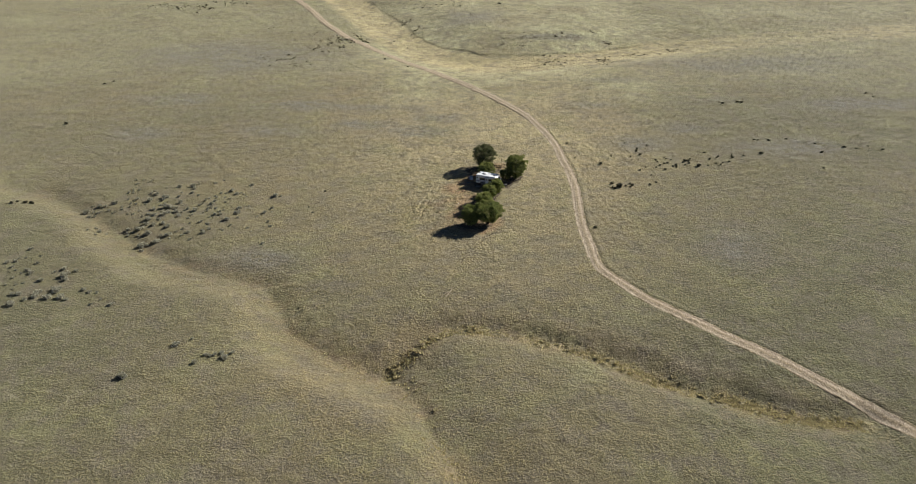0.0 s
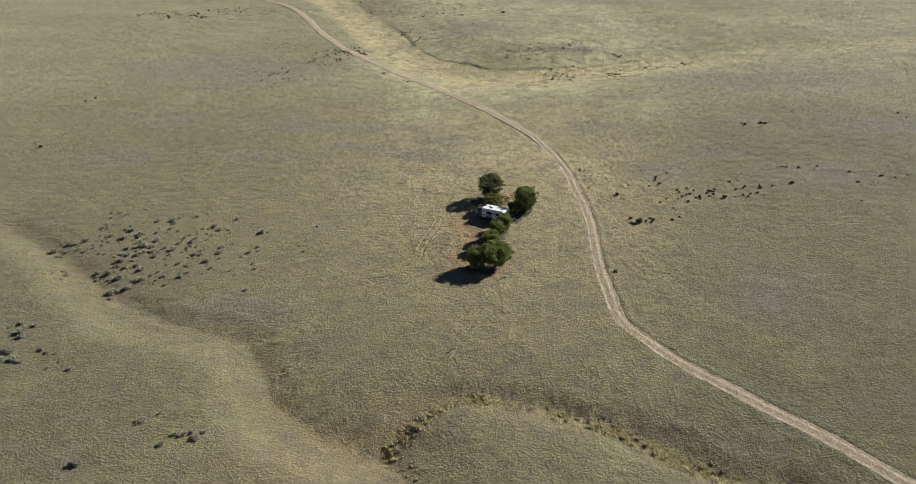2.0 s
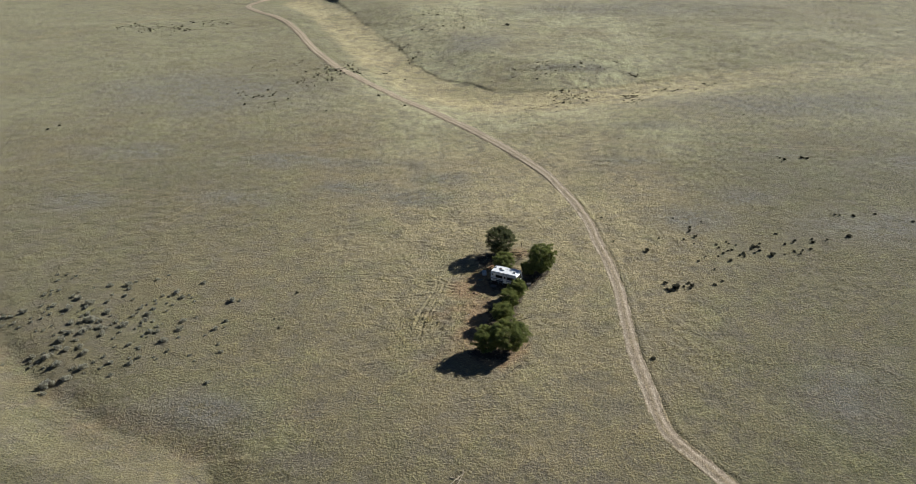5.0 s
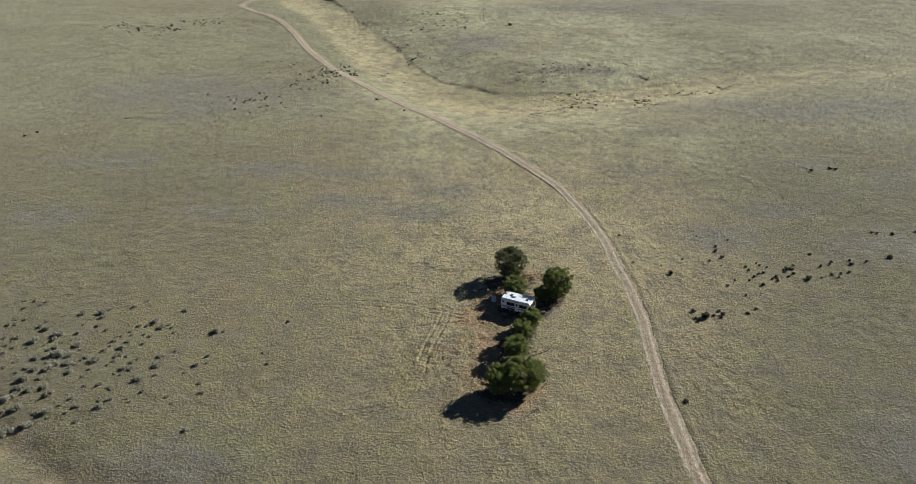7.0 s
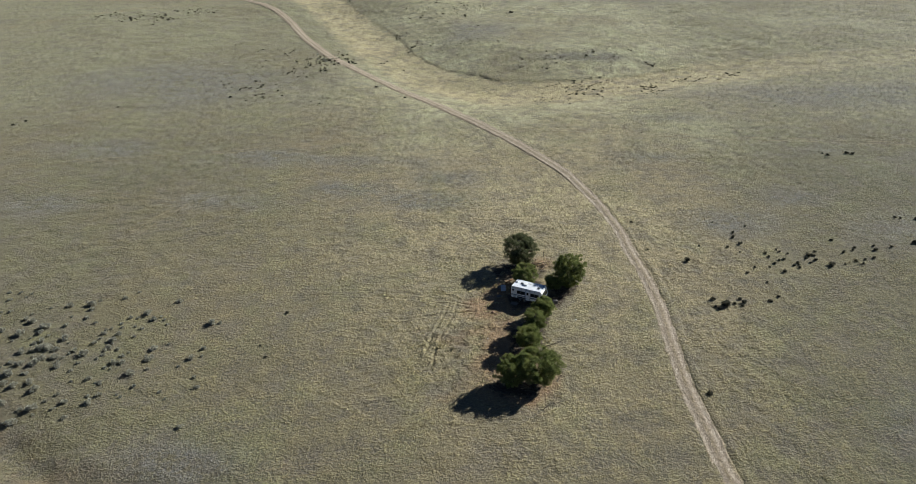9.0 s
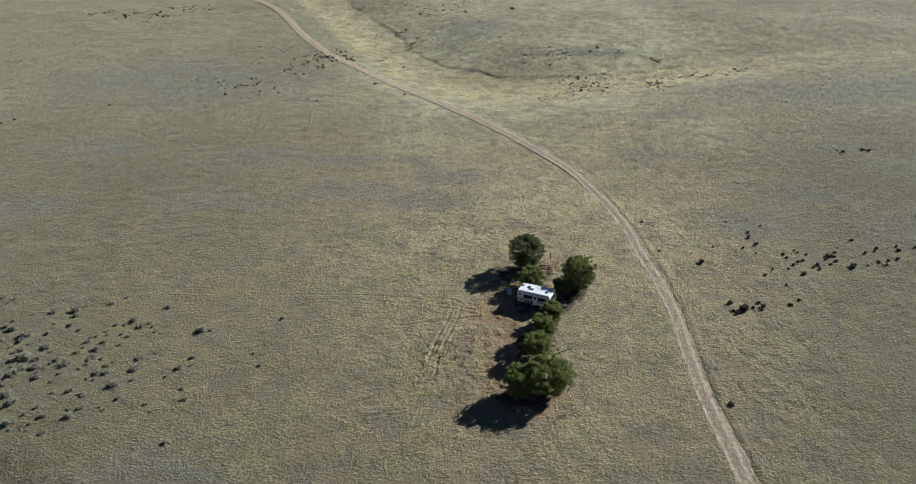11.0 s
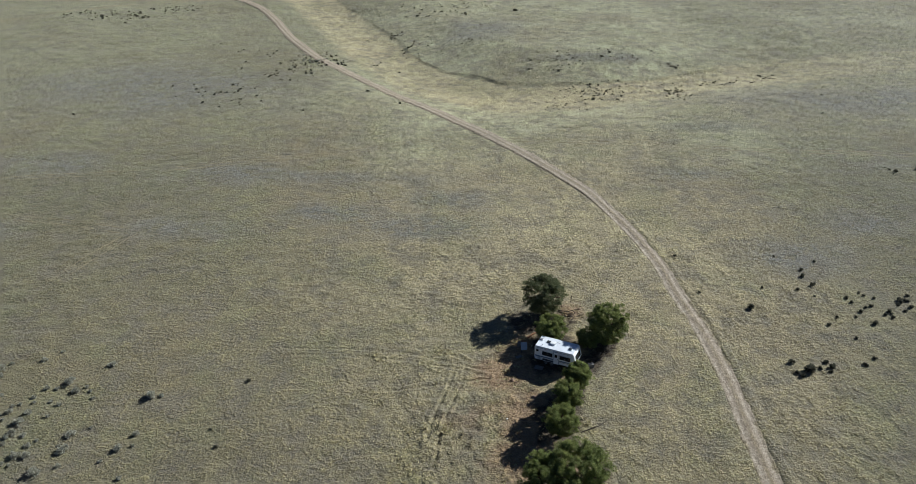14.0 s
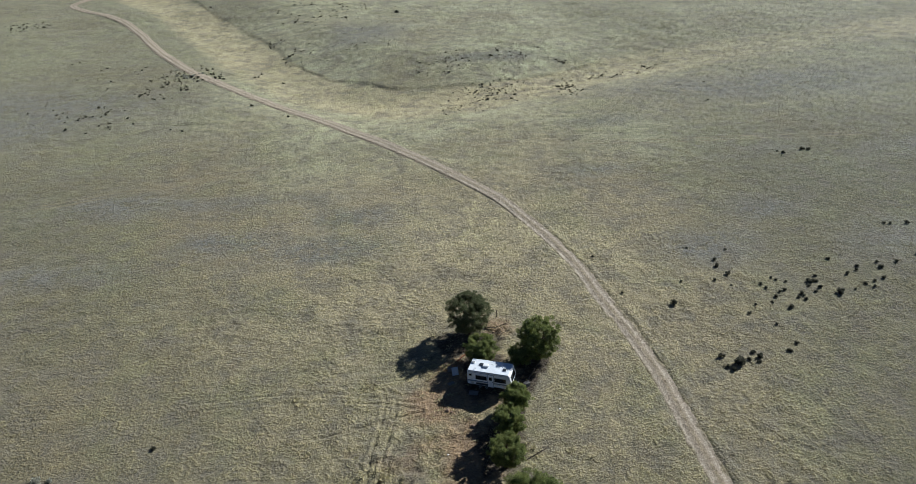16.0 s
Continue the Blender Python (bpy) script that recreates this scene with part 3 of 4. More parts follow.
across = np.linspace(-1.9, 1.9, 29)
profile = -0.06 * np.exp(-((np.abs(across) - 0.74) / 0.30) ** 2) + 0.02 - 0.34 * ease(1.1, 1.9, np.abs(across))
tagged(ribbon("road", ROAD, across, profile, ROAD_DIRT, 0.6, 0.01, 0.25), "pale two-rut dirt road winding over dry grassland", "road", kind="structure")


def tyre_track(line, gauge, label, width=0.12):
    """Two faint wheel lines pressed into the grass."""
    for side in (-gauge / 2, gauge / 2):
        mid, across_ = smooth_line(line, 0.7)
        x = mid[:, 0][:, None] + across_[:, 0][:, None] * (np.array([-width, 0.0, width]) + side)[None, :]
        y = mid[:, 1][:, None] + across_[:, 1][:, None] * (np.array([-width, 0.0, width]) + side)[None, :]
        z = surface(x, y) + np.array([-0.02, 0.045, -0.02])[None, :] + 0.05 * wave(x, y, 3.0, 71)
        corner = (np.arange(len(mid) - 1)[:, None] * 3 + np.arange(2)[None, :]).ravel()
        data = raw_mesh("track", np.stack([x.ravel(), y.ravel(), z.ravel()], 1), np.stack([corner, corner + 3, corner + 4, corner + 1], 1), TRACK_DIRT, True)
        tagged(new("track", data), label, "track", kind="structure")


tyre_track([(-118.0, 42.5), (-101.7, 37.9), (-90.4, 36.4), (-74.2, 33.0)], 1.8, "faint wheel track crossing dry grass")
tyre_track([(-74.2, 33.0), (-77.3, 23.6), (-79.2, 15.0)], 1.8, "faint wheel track crossing dry grass")
tyre_track([(-130.0, 49.0), (-110.1, 55.6), (-88.6, 59.6), (-67.7, 66.5), (-45.8, 74.4), (-25.0, 84.0)], 1.8, "old wheel track fading into dry grass", 0.15)
tyre_track([(-7.8, 83.4), (6.7, 81.9), (26.2, 78.5), (45.2, 75.2), (71.0, 72.6), (96.0, 69.5)], 1.8, "old wheel track leaving the dirt road", 0.2)
tyre_track([(-230.0, 194.0), (-201.5, 220.8), (-171.1, 247.8), (-147.0, 261.5)], 2.2, "pale track joining the dirt road far off", 0.5)
tyre_track([(-36.0, -40.5), (-31.0, -38.9), (-19.0, -36.6), (-10.0, -37.0)], 1.6, "faint wheel track in the grass", 0.06)


# ---------------------------------------------------------------- grass
def tufts(name, x, y, wide, tall, material, seed, spikes=5):
    """Little sprays of grass: splayed, pointed bunches of blades."""
    rng = np.random.default_rng(seed)
    n = len(x)
    z = surface(x, y)
    w = 2 * np.pi * (np.arange(spikes)[None, :] / spikes + rng.random((n, 1)) + 0.12 * rng.random((n, spikes)))
    out, turn = np.stack([np.cos(w), np.sin(w)], 2), np.stack([-np.sin(w), np.cos(w)], 2)
    wide, tall = wide[:, None, None], tall[:, None] * (0.6 + 0.7 * rng.random((n, spikes)))
    mid = np.stack([x, y], 1)[:, None, :] + out * wide * 0.25
    half = turn * wide * (0.32 + 0.25 * rng.random((n, spikes, 1)))
    tip = mid + out * wide * (0.5 + 0.6 * rng.random((n, spikes, 1)))
    low = np.repeat((z - 0.06)[:, None, None], spikes, 1)
    verts = np.stack([np.concatenate([mid - half, low], 2), np.concatenate([mid + half, low], 2), np.concatenate([tip, (z[:, None] + tall)[:, :, None]], 2)], 2).reshape(-1, 3)
    faces = np.arange(n * spikes * 3).reshape(-1, 3)
    return new(name, raw_mesh(name, verts, faces, material))


def scattered(count, x0, x1, y0, y1, seed, keep):
    rng = np.random.default_rng(seed)
    x, y = rng.uniform(x0, x1, count), rng.uniform(y0, y1, count)
    d, s = near_line(x, y, ROAD)
    ok = (d > 1.5 + 0.8 * rng.random(count)) & (rng.random(count) < keep(x, y))
    return x[ok], y[ok], rng


def meadow(x, y):
    thin_out = np.exp(-(np.abs(x) / 95) ** 3 - (np.abs(y + 30) / 85) ** 3) + 0.10 * np.exp(-(np.hypot(x, y - 60) / 190) ** 4)
    return thin_out * np.clip(0.55 + 0.5 * wave(x, y, 6, 61) + 0.5 * wave(x, y, 1.7, 62), 0.05, 1)


x, y, rng = scattered(520000, -200, 200, -114, 300, 7, meadow)
far_off = np.hypot(x, y + 90)
size = np.minimum(rng.lognormal(-2.15, 0.30, len(x)), 0.19) * (1 + far_off / 260)
tagged(tufts("grass", x, y, size, size * rng.uniform(0.30, 0.65, len(x)), TUFT, 8, 4), "short dry straw and olive grass tufts", "grass", kind="stuff")


def rough_patch(x, y):
    near = np.exp(-(np.hypot((x + 11) / 12, (y + 8) / 17)) ** 2) + 0.05 * np.exp(-(np.hypot((x - 7) / 9, (y + 10) / 16)) ** 2)
    return np.clip(near, 0, 1) * np.clip(0.35 + 1.2 * wave(x, y, 2.2, 63), 0, 1)


x, y, rng = scattered(24000, -36, 30, -48, 26, 11, rough_patch)
x = np.concatenate([x, rng.normal(-5.6, 0.7, 60), rng.normal(-7.6, 0.6, 40), rng.normal(2.2, 1.2, 50)])
y = np.concatenate([y, rng.normal(4.4, 0.6, 60), rng.normal(3.2, 0.7, 40), rng.normal(11.6, 1.2, 50)])
size = rng.lognormal(-1.75, 0.35, len(x))
tagged(tufts("grass_clumps", x, y, size, size * rng.uniform(0.3, 0.6, len(x)), TUSSOCK, 12, 6), "coarse pale bunch grass around the camp", "grass", kind="stuff")
banks_x, banks_y, banks_s = [], [], []
rng = np.random.default_rng(13)
for line, per, spread in ((GULLY_A, 52, 0.75), (GULLY_B[:6], 9, 1.6), (GULLY_C, 12, 1.4)):
    mid, side = smooth_line(line, 0.5)
    for point, s in zip(mid, side):
        for k in range(rng.poisson(per * 0.5 * (0.55 + 0.45 * float(wave(point[0], point[1], 7, 64))))):
            off = rng.normal(0, spread)
            banks_x.append(point[0] + s[0] * off + rng.normal(0, 0.3))
            banks_y.append(point[1] + s[1] * off + rng.normal(0, 0.3))
            banks_s.append(min(0.42, rng.lognormal(-1.6, 0.35)))
size = np.array(banks_s)
tagged(tufts("tussocks", np.array(banks_x), np.array(banks_y), size, size * rng.uniform(0.35, 0.7, len(size)), TUSSOCK, 14, 8), "pale straw tussocks lining the dry gullies", "grass", kind="stuff")


# ---------------------------------------------------------------- leaves and crowns
def leaf_cloud(lobes, count, size, rng, flat=0.35, hollow=0.55):
    """Small leaf sprays, a few triangles each, over and inside lobes given as (centre, radii)."""
    volume = np.array([r[0] * r[1] * r[2] for c, r in lobes]) ** (2 / 3)
    pick = rng.choice(len(lobes), count, p=volume / volume.sum())
    c = np.array([l[0] for l in lobes])[pick]
    r = np.array([l[1] for l in lobes])[pick]
    out = rng.normal(size=(count, 3))
    out /= np.linalg.norm(out, axis=1)[:, None]
    depth = hollow + (1.05 - hollow) * rng.random(count) ** 0.5
    at = c + out * r * depth[:, None]
    aim = out + rng.normal(0, 0.5, (count, 3)) + np.array([0, 0, 0.35])
    aim /= np.linalg.norm(aim, axis=1)[:, None]
    side = np.cross(aim, rng.normal(size=(count, 3)))
    side /= np.linalg.norm(side, axis=1)[:, None]
    other = np.cross(aim, side)
    s = size * rng.lognormal(0, 0.3, count)[:, None]
    verts = np.stack([at - side * s * 0.6 - aim * s * 0.4, at + side * s * 0.6 - aim * s * 0.4, at + aim * s,
                      at - other * s * 0.6 - aim * s * 0.3, at + other * s * 0.6 - aim * s * 0.3, at + aim * s * 0.9 + side * s * flat], 1).reshape(-1, 3)
    faces = np.arange(count * 6).reshape(-1, 3)
    return verts, faces


def tree(x, y, tall, wide, label, material, seed, count, spread=0, stems=3, low=0.25, squat=1.0):
    """Several leaning stems, branches off them, and a crown of many small sprays in uneven lobes."""
    rng = np.random.default_rng(seed)
    root = tagged(new("tree"), label, "tree")
    root.location = (x, y, ground_at(x, y))
    trunk, lobes = bmesh.new(), []
    for n in range(stems):
        a = 2 * math.pi * (n + rng.random() * 0.7) / stems
        lean = wide * (0.12 + 0.16 * rng.random()) if stems > 1 else 0.15
        thick = (0.045 * tall) * (1.0 if n == 0 else 0.75) / math.sqrt(max(1, stems - 1))
        top = Vector((math.cos(a) * lean, math.sin(a) * lean, tall * (0.62 + 0.15 * rng.random())))
        bend = Vector((math.cos(a) * lean * 0.6, math.sin(a) * lean * 0.6, tall * 0.3))
        limb([(0.06 * math.cos(a), 0.06 * math.sin(a), -0.2), tuple(bend * 0.5 + Vector((0.1 * rng.normal(), 0.1 * rng.normal(), 0))), tuple(bend), tuple(top)],
             [thick * 1.25, thick, thick * 0.75, thick * 0.3], 8, trunk)
        for k in range(5):
            u = 0.35 + 0.6 * rng.random()
            start = bend.lerp(top, u)
            w = a + rng.normal(0, 1.1)
            end = start + Vector((math.cos(w), math.sin(w), 0.25 + 0.3 * rng.random())) * wide * (0.18 + 0.15 * rng.random())
            limb([tuple(start), tuple(start.lerp(end, 0.5) + Vector((0, 0, 0.06))), tuple(end)], [thick * 0.4, thick * 0.28, thick * 0.1], 5, trunk)
    for k in range(int(90 + 44 * wide)):
        h = low + (1 - low) * rng.random() ** 0.75
        bulge = math.sin(math.pi * min(1.0, max(0.05, (h - low * 0.4) / (1.22 - low * 0.4)))) ** 0.8
        a, d = 2 * math.pi * rng.random(), wide * 0.5 * bulge * (0.25 + 0.75 * math.sqrt(rng.random())) * rng.uniform(0.72, 1.14)
        r = 0.13 + wide * rng.uniform(0.016, 0.048)
        lobes.append(((math.cos(a) * d, math.sin(a) * d * squat, tall * h - r * 0.6), (r, r, r * 0.85)))
    part("trunk", trunk, BARK, root, "rough brown trunk with several leaning stems")
    verts, faces = leaf_cloud(lobes, int(count * 2.3), 0.075, rng, hollow=0.2)
    part("crown", raw_mesh("crown", verts, faces, material), material, root)
    return root


tree(-1.5, 10.9, 5.9, 6.3, "broad dull-green tree behind the white trailer", OAK_LEAF, 21, 13000, stems=4, low=0.12)
tree(-0.7, 4.7, 3.8, 4.6, "smaller green tree close behind the trailer", PINE_LEAF, 22, 9000, low=0.1)
tree(6.9, 4.2, 6.1, 5.5, "round dark-green tree beside the trailer's nose", PINE_LEAF, 23, 14000, stems=4, low=0.04)
tree(4.3, 3.6, 2.6, 3.4, "low green shrubby tree in the shade of a larger one", PINE_LEAF, 24, 4500, low=0.1)
tree(2.2, -5.1, 3.6, 3.6, "small bright-green tree in front of the trailer", PINE_LEAF, 25, 6500, low=0.1)
tree(0.6, -9.3, 4.1, 3.5, "thin small tree with bare grey lower branches", PINE_LEAF, 26, 6500, low=0.08)
tree(-0.3, -13.6, 3.9, 4.2, "small umbrella-shaped tree on a forked trunk", PINE_LEAF, 27, 6500, stems=2, low=0.35)
tree(0.9, -21.2, 5.2, 6.6, "large bushy dark-green tree at the end of the row", PINE_LEAF, 28, 15000, stems=4, low=0.22)
tree(-2.8, -21.8, 4.6, 4.8, "bushy green tree leaning on a larger one", PINE_LEAF, 29, 10000, low=0.1)


# ---------------------------------------------------------------- sagebrush and other shrubs
def shrub_kind(name, material, seed, count, radius=1.0, tall=0.8):
    rng = np.random.default_rng(seed)
    lobes = []
    for k in range(9):
        a, d = 2 * math.pi * rng.random(), radius * 0.62 * math.sqrt(rng.random())
        r = radius * (0.28 + 0.14 * rng.random())
        lobes.append(((math.cos(a) * d, math.sin(a) * d, tall * (0.35 + 0.35 * rng.random()) * (1 - 0.35 * d / radius)), (r, r, r * 0.85)))
    crown = raw_mesh("leaves", *leaf_cloud(lobes, count, 0.14, rng, hollow=0.35), material)
    stems = bmesh.new()
    for k in range(6):
        a = 2 * math.pi * (k + rng.random()) / 6
        limb([(0, 0, -0.15), (math.cos(a) * 0.2 * radius, math.sin(a) * 0.2 * radius, 0.25 * tall), (math.cos(a) * 0.5 * radius, math.sin(a) * 0.5 * radius, 0.6 * tall)], [0.05, 0.04, 0.015], 5, stems)
    return crown, mesh_of("stem", stems, TWIG)


SAGE = [shrub_kind("sage", SAGE_LEAF, 70 + n, 260, 1.0, 0.85) for n in range(4)]
DARK = [shrub_kind("shrub", GREEN_BUSH_LEAF, 80 + n, 260, 1.0, 0.9) for n in range(3)]
SIZE = {"s": 0.36, "m": 0.52, "l": 0.74, "x": 1.02}
WORD = {"s": "tiny", "m": "small", "l": "rounded", "x": "large"}
BUSHES = {}
BUSHES["left", "s"] = [(-87.9, -3.0), (-85.8, -3.3), (-86.2, -4.2), (-87.3, -9.6), (-84.7, -14.6), (-85.0, -15.6), (-83.5, -16.0), (-86.5, -17.3), (-81.1, -19.5), (-66.6, -24.6), (-62.8, -24.5), (-57.9, -27.1), (-67.7, -20.5), (-71.8, -16.1), (-67.0, -11.9), (-65.5, -11.4), (-63.5, -11.2), (-62.1, -11.5), (-59.6, -8.9), (-58.6, -10.1), (-50.2, -9.1), (-58.4, -18.2), (-65.4, -19.4), (-65.2, -17.4), (-62.3, -21.4), (-51.5, -27.0), (-52.8, -25.8), (-62.4, -13.6), (-80.0, -7.1), (-83.6, -29.8), (-85.1, -31.4)]
BUSHES["left", "m"] = [(-88.6, -5.0), (-86.3, -8.5), (-88.2, -10.0), (-82.3, -10.5), (-90.9, -16.6), (-84.4, -17.4), (-91.4, -19.5), (-87.1, -19.8), (-91.5, -20.9), (-81.8, -20.9), (-77.1, -16.7), (-77.9, -21.0), (-74.2, -23.2), (-67.0, -27.4), (-79.6, -27.5), (-70.6, -30.4), (-78.7, -29.8), (-73.1, -33.4), (-65.1, -28.7), (-63.5, -31.6), (-61.0, -27.0), (-64.3, -24.0), (-67.9, -22.3), (-74.6, -11.9), (-72.5, -9.5), (-68.8, -3.5), (-69.9, -17.9), (-67.8, -15.7), (-67.5, -13.2), (-66.0, -10.5), (-65.1, -13.2), (-65.3, -8.8), (-65.0, -16.6), (-63.4, -17.0), (-61.9, -18.5), (-61.1, -20.1), (-65.0, -18.5), (-57.0, -24.9), (-47.9, -24.3), (-47.0, -32.3), (-50.3, -15.7), (-87.1, -27.6), (-85.5, -29.3)]
BUSHES["left", "l"] = [(-80.8, -11.3), (-77.7, -13.9), (-84.2, -13.6), (-89.0, -15.6), (-92.3, -17.0), (-92.5, -21.4), (-77.7, -18.7), (-76.2, -15.8), (-74.1, -17.8), (-72.7, -17.9), (-73.5, -19.9), (-76.5, -21.3), (-70.4, -21.6), (-76.6, -23.5), (-76.4, -25.5), (-74.6, -25.8), (-72.5, -25.1), (-72.6, -35.8), (-61.7, -28.6), (-72.9, -15.1), (-77.0, -6.6), (-73.7, -5.7), (-72.7, -7.0), (-65.3, -14.8), (-63.0, -7.6), (-61.4, -9.2), (-59.4, -3.7), (-51.6, -9.3), (-51.3, -18.2), (-57.9, -16.5), (-57.5, -19.0), (-62.4, -20.0)]
BUSHES["left", "x"] = [(-77.6, -12.4), (-80.6, -14.5), (-94.3, -19.4), (-75.0, -17.4), (-72.1, -19.8), (-74.2, -21.0), (-70.9, -26.6), (-76.9, -27.8), (-74.2, -29.6), (-69.1, -30.0), (-73.4, -33.9), (-70.5, -32.8), (-67.9, -18.5), (-58.8, -22.3)]
BUSHES["shoulder", "s"] = [(-93.4, -44.9), (-92.1, -44.6), (-89.5, -43.7), (-92.2, -50.0), (-91.1, -49.3), (-89.1, -50.5), (-89.9, -52.0), (-87.7, -54.4), (-89.6, -54.5), (-86.6, -53.7), (-87.4, -56.0), (-68.8, -58.0), (-47.1, -68.1), (-39.6, -72.8)]
BUSHES["shoulder", "m"] = [(-93.3, -41.0), (-94.7, -46.6), (-92.6, -48.2), (-93.2, -46.0), (-88.4, -46.6), (-82.9, -49.7), (-86.2, -57.7), (-72.2, -55.9), (-70.6, -56.0), (-69.8, -59.6), (-43.1, -71.9), (-41.7, -71.8), (-39.0, -71.1), (-42.2, -72.2), (-75.2, -58.5)]
BUSHES["shoulder", "l"] = [(-88.5, -49.3), (-87.2, -50.3), (-83.8, -52.9), (-81.7, -48.4), (-78.7, -48.9), (-79.2, -52.2), (-82.8, -59.2), (-85.0, -57.6), (-79.1, -55.6), (-73.5, -55.4), (-66.1, -59.5), (-49.1, -69.8), (-44.1, -74.1), (-40.8, -71.2), (-39.9, -72.3)]
BUSHES["shoulder", "x"] = [(-84.1, -60.9), (-81.3, -58.2), (-81.6, -56.9), (-79.0, -58.3), (-76.3, -58.1), (-78.3, -56.3), (-79.7, -50.8), (-53.8, -78.4)]
BUSHES["right", "l"] = [(28.9, 13.4), (51.1, 15.7), (53.7, 12.1), (35.3, -0.0)]
BUSHES["right", "s"] = [(20.9, 28.3), (39.7, 24.0), (37.2, 18.3), (45.9, 17.7), (46.3, 16.9), (43.5, 16.2), (43.8, 15.1), (47.5, 16.3), (45.3, 13.8), (46.2, 14.1), (42.8, 11.3), (40.2, 11.2), (40.9, 6.4), (52.0, 15.6), (52.6, 17.0), (50.3, 14.7), (50.4, 13.0), (47.2, 12.0), (48.2, 12.3), (48.0, 11.4), (56.2, 12.4), (58.4, 13.5), (59.3, 12.6), (60.2, 14.0), (61.9, 14.4), (60.0, 18.2), (59.4, 17.3), (63.6, 18.7), (57.0, 21.3), (66.5, 18.2), (30.4, -1.3), (33.7, -0.3), (34.7, -0.9), (41.4, 2.0), (42.7, 26.8), (36.9, 28.4), (39.0, 16.5), (32.2, 19.0)]
BUSHES["right", "m"] = [(39.2, 22.0), (39.9, 19.6), (44.1, 12.7), (38.4, 9.3), (45.0, 9.9), (51.7, 13.9), (48.2, 12.9), (57.4, 16.5), (63.4, 17.2), (30.4, 0.8), (31.0, -1.8), (34.8, 1.1), (39.7, 0.6)]
BUSHES["right", "x"] = [(32.3, -0.8)]
BUSHES["single", "l"] = [(24.5, -22.7), (71.7, 62.5), (76.6, 63.8), (77.8, 63.4), (76.2, 29.6), (71.4, 19.7), (118.6, 71.1), (71.8, 20.2), (87.2, 20.8), (87.6, 27.1), (94.2, 24.5), (-132.8, 37.0), (-109.4, -18.6), (-108.0, -18.5), (-112.1, -19.8)]
BUSHES["single", "m"] = [(70.9, 63.5), (72.5, 30.2), (73.4, 29.9), (81.2, 30.6), (57.2, 21.1), (71.1, 99.1), (76.6, 114.4), (-40.2, -5.3), (-47.6, 121.2), (-36.7, 110.6), (-121.6, 96.3), (-141.5, 82.3), (-143.1, 78.7), (83.8, 10.0), (97.0, 23.5), (100.5, 24.9), (103.2, 22.4), (-111.7, -18.5)]
BUSHES["single", "s"] = [(-32.9, -54.7), (-41.9, -14.3), (-40.2, -17.1), (70.5, 64.6), (70.7, 61.3), (30.7, 78.5), (22.4, 17.3), (119.3, 67.2)]
BUSHES["single", "x"] = [(-4.6, 229.8)]
BUSHES["far", "m"] = [(-50.8, 156.0), (-50.4, 159.9), (-42.5, 149.0), (-99.5, 166.3), (-100.5, 163.7), (-111.5, 176.1), (-104.5, 153.7), (-93.1, 149.8), (-88.9, 159.5), (-87.2, 156.9), (-87.3, 161.1), (-87.1, 164.6), (-93.7, 165.6), (-91.9, 142.2), (-113.2, 174.0), (-90.5, 151.4), (-80.2, 132.8), (-79.3, 135.5), (-93.3, 113.2), (-89.1, 116.4), (-87.4, 116.5), (-90.4, 114.5), (-84.5, 119.9), (-80.7, 120.9), (-78.0, 114.3), (-75.3, 109.8), (-85.0, 104.1), (-64.6, 103.7), (-61.5, 102.3), (-75.2, 129.8), (-72.8, 129.9), (-86.8, 123.7), (-51.8, 155.4)]
BUSHES["far", "l"] = [(-90.9, 107.1), (-67.0, 160.0), (-66.0, 162.5), (-62.7, 150.5), (-61.3, 150.3), (-60.2, 150.0), (-65.2, 156.1), (-71.0, 153.5), (-68.8, 149.8), (-67.8, 151.0), (-66.0, 148.1), (-67.2, 146.8), (-70.0, 151.2), (-68.2, 137.6), (-69.9, 137.5), (-86.5, 265.2)]
rng = random.Random(17)
BUSHES["roadside", "m"] = [(-71.2 + rng.gauss(0, 1.7), 153.6 + rng.gauss(0, 2.4)) for n in range(16)]
BUSHES["far", "m"] += [(-63.2 + rng.gauss(0, 0.9), 153.4 + rng.gauss(0, 1.8)) for n in range(7)]
rng = random.Random(29)
for px, py in BUSHES["left", "m"] + BUSHES["left", "l"] + BUSHES["left", "x"]:
    if rng.random() < 0.75:
        a, d = rng.uniform(0, 2 * math.pi), rng.uniform(1.0, 2.6)
        BUSHES["left", "s"].append((px + d * math.cos(a), py + d * math.sin(a)))
rng = random.Random(5)
for (where, kind), places in BUSHES.items():
    sage = where in ("left", "shoulder", "roadside")
    for px, py in places:
        crown, stems = rng.choice(SAGE if sage else DARK)
        bush = tagged(new("sagebrush" if sage else "shrub", crown),
                      f"{WORD[kind]} {'grey-green sagebrush on dry grass' if sage else 'dark grey-green shrub on dry grass'}",
                      "bush", "sagebrush patch" if sage and where != "roadside" else "roadside brush" if sage else "scattered shrubs")
        part("stem", stems, TWIG, bush)
        s = SIZE[kind] * rng.uniform(0.85, 1.2) * (0.75 if where == "far" or (where == "single" and px > 30) else 1.0)
        bush.matrix_world = pose(px, py, ground_at(px, py) - 0.03, 0, 0, rng.uniform(0, 360)) @ Matrix.Diagonal((s, s * rng.uniform(0.85, 1.15), s * rng.uniform(0.9, 1.25), 1))


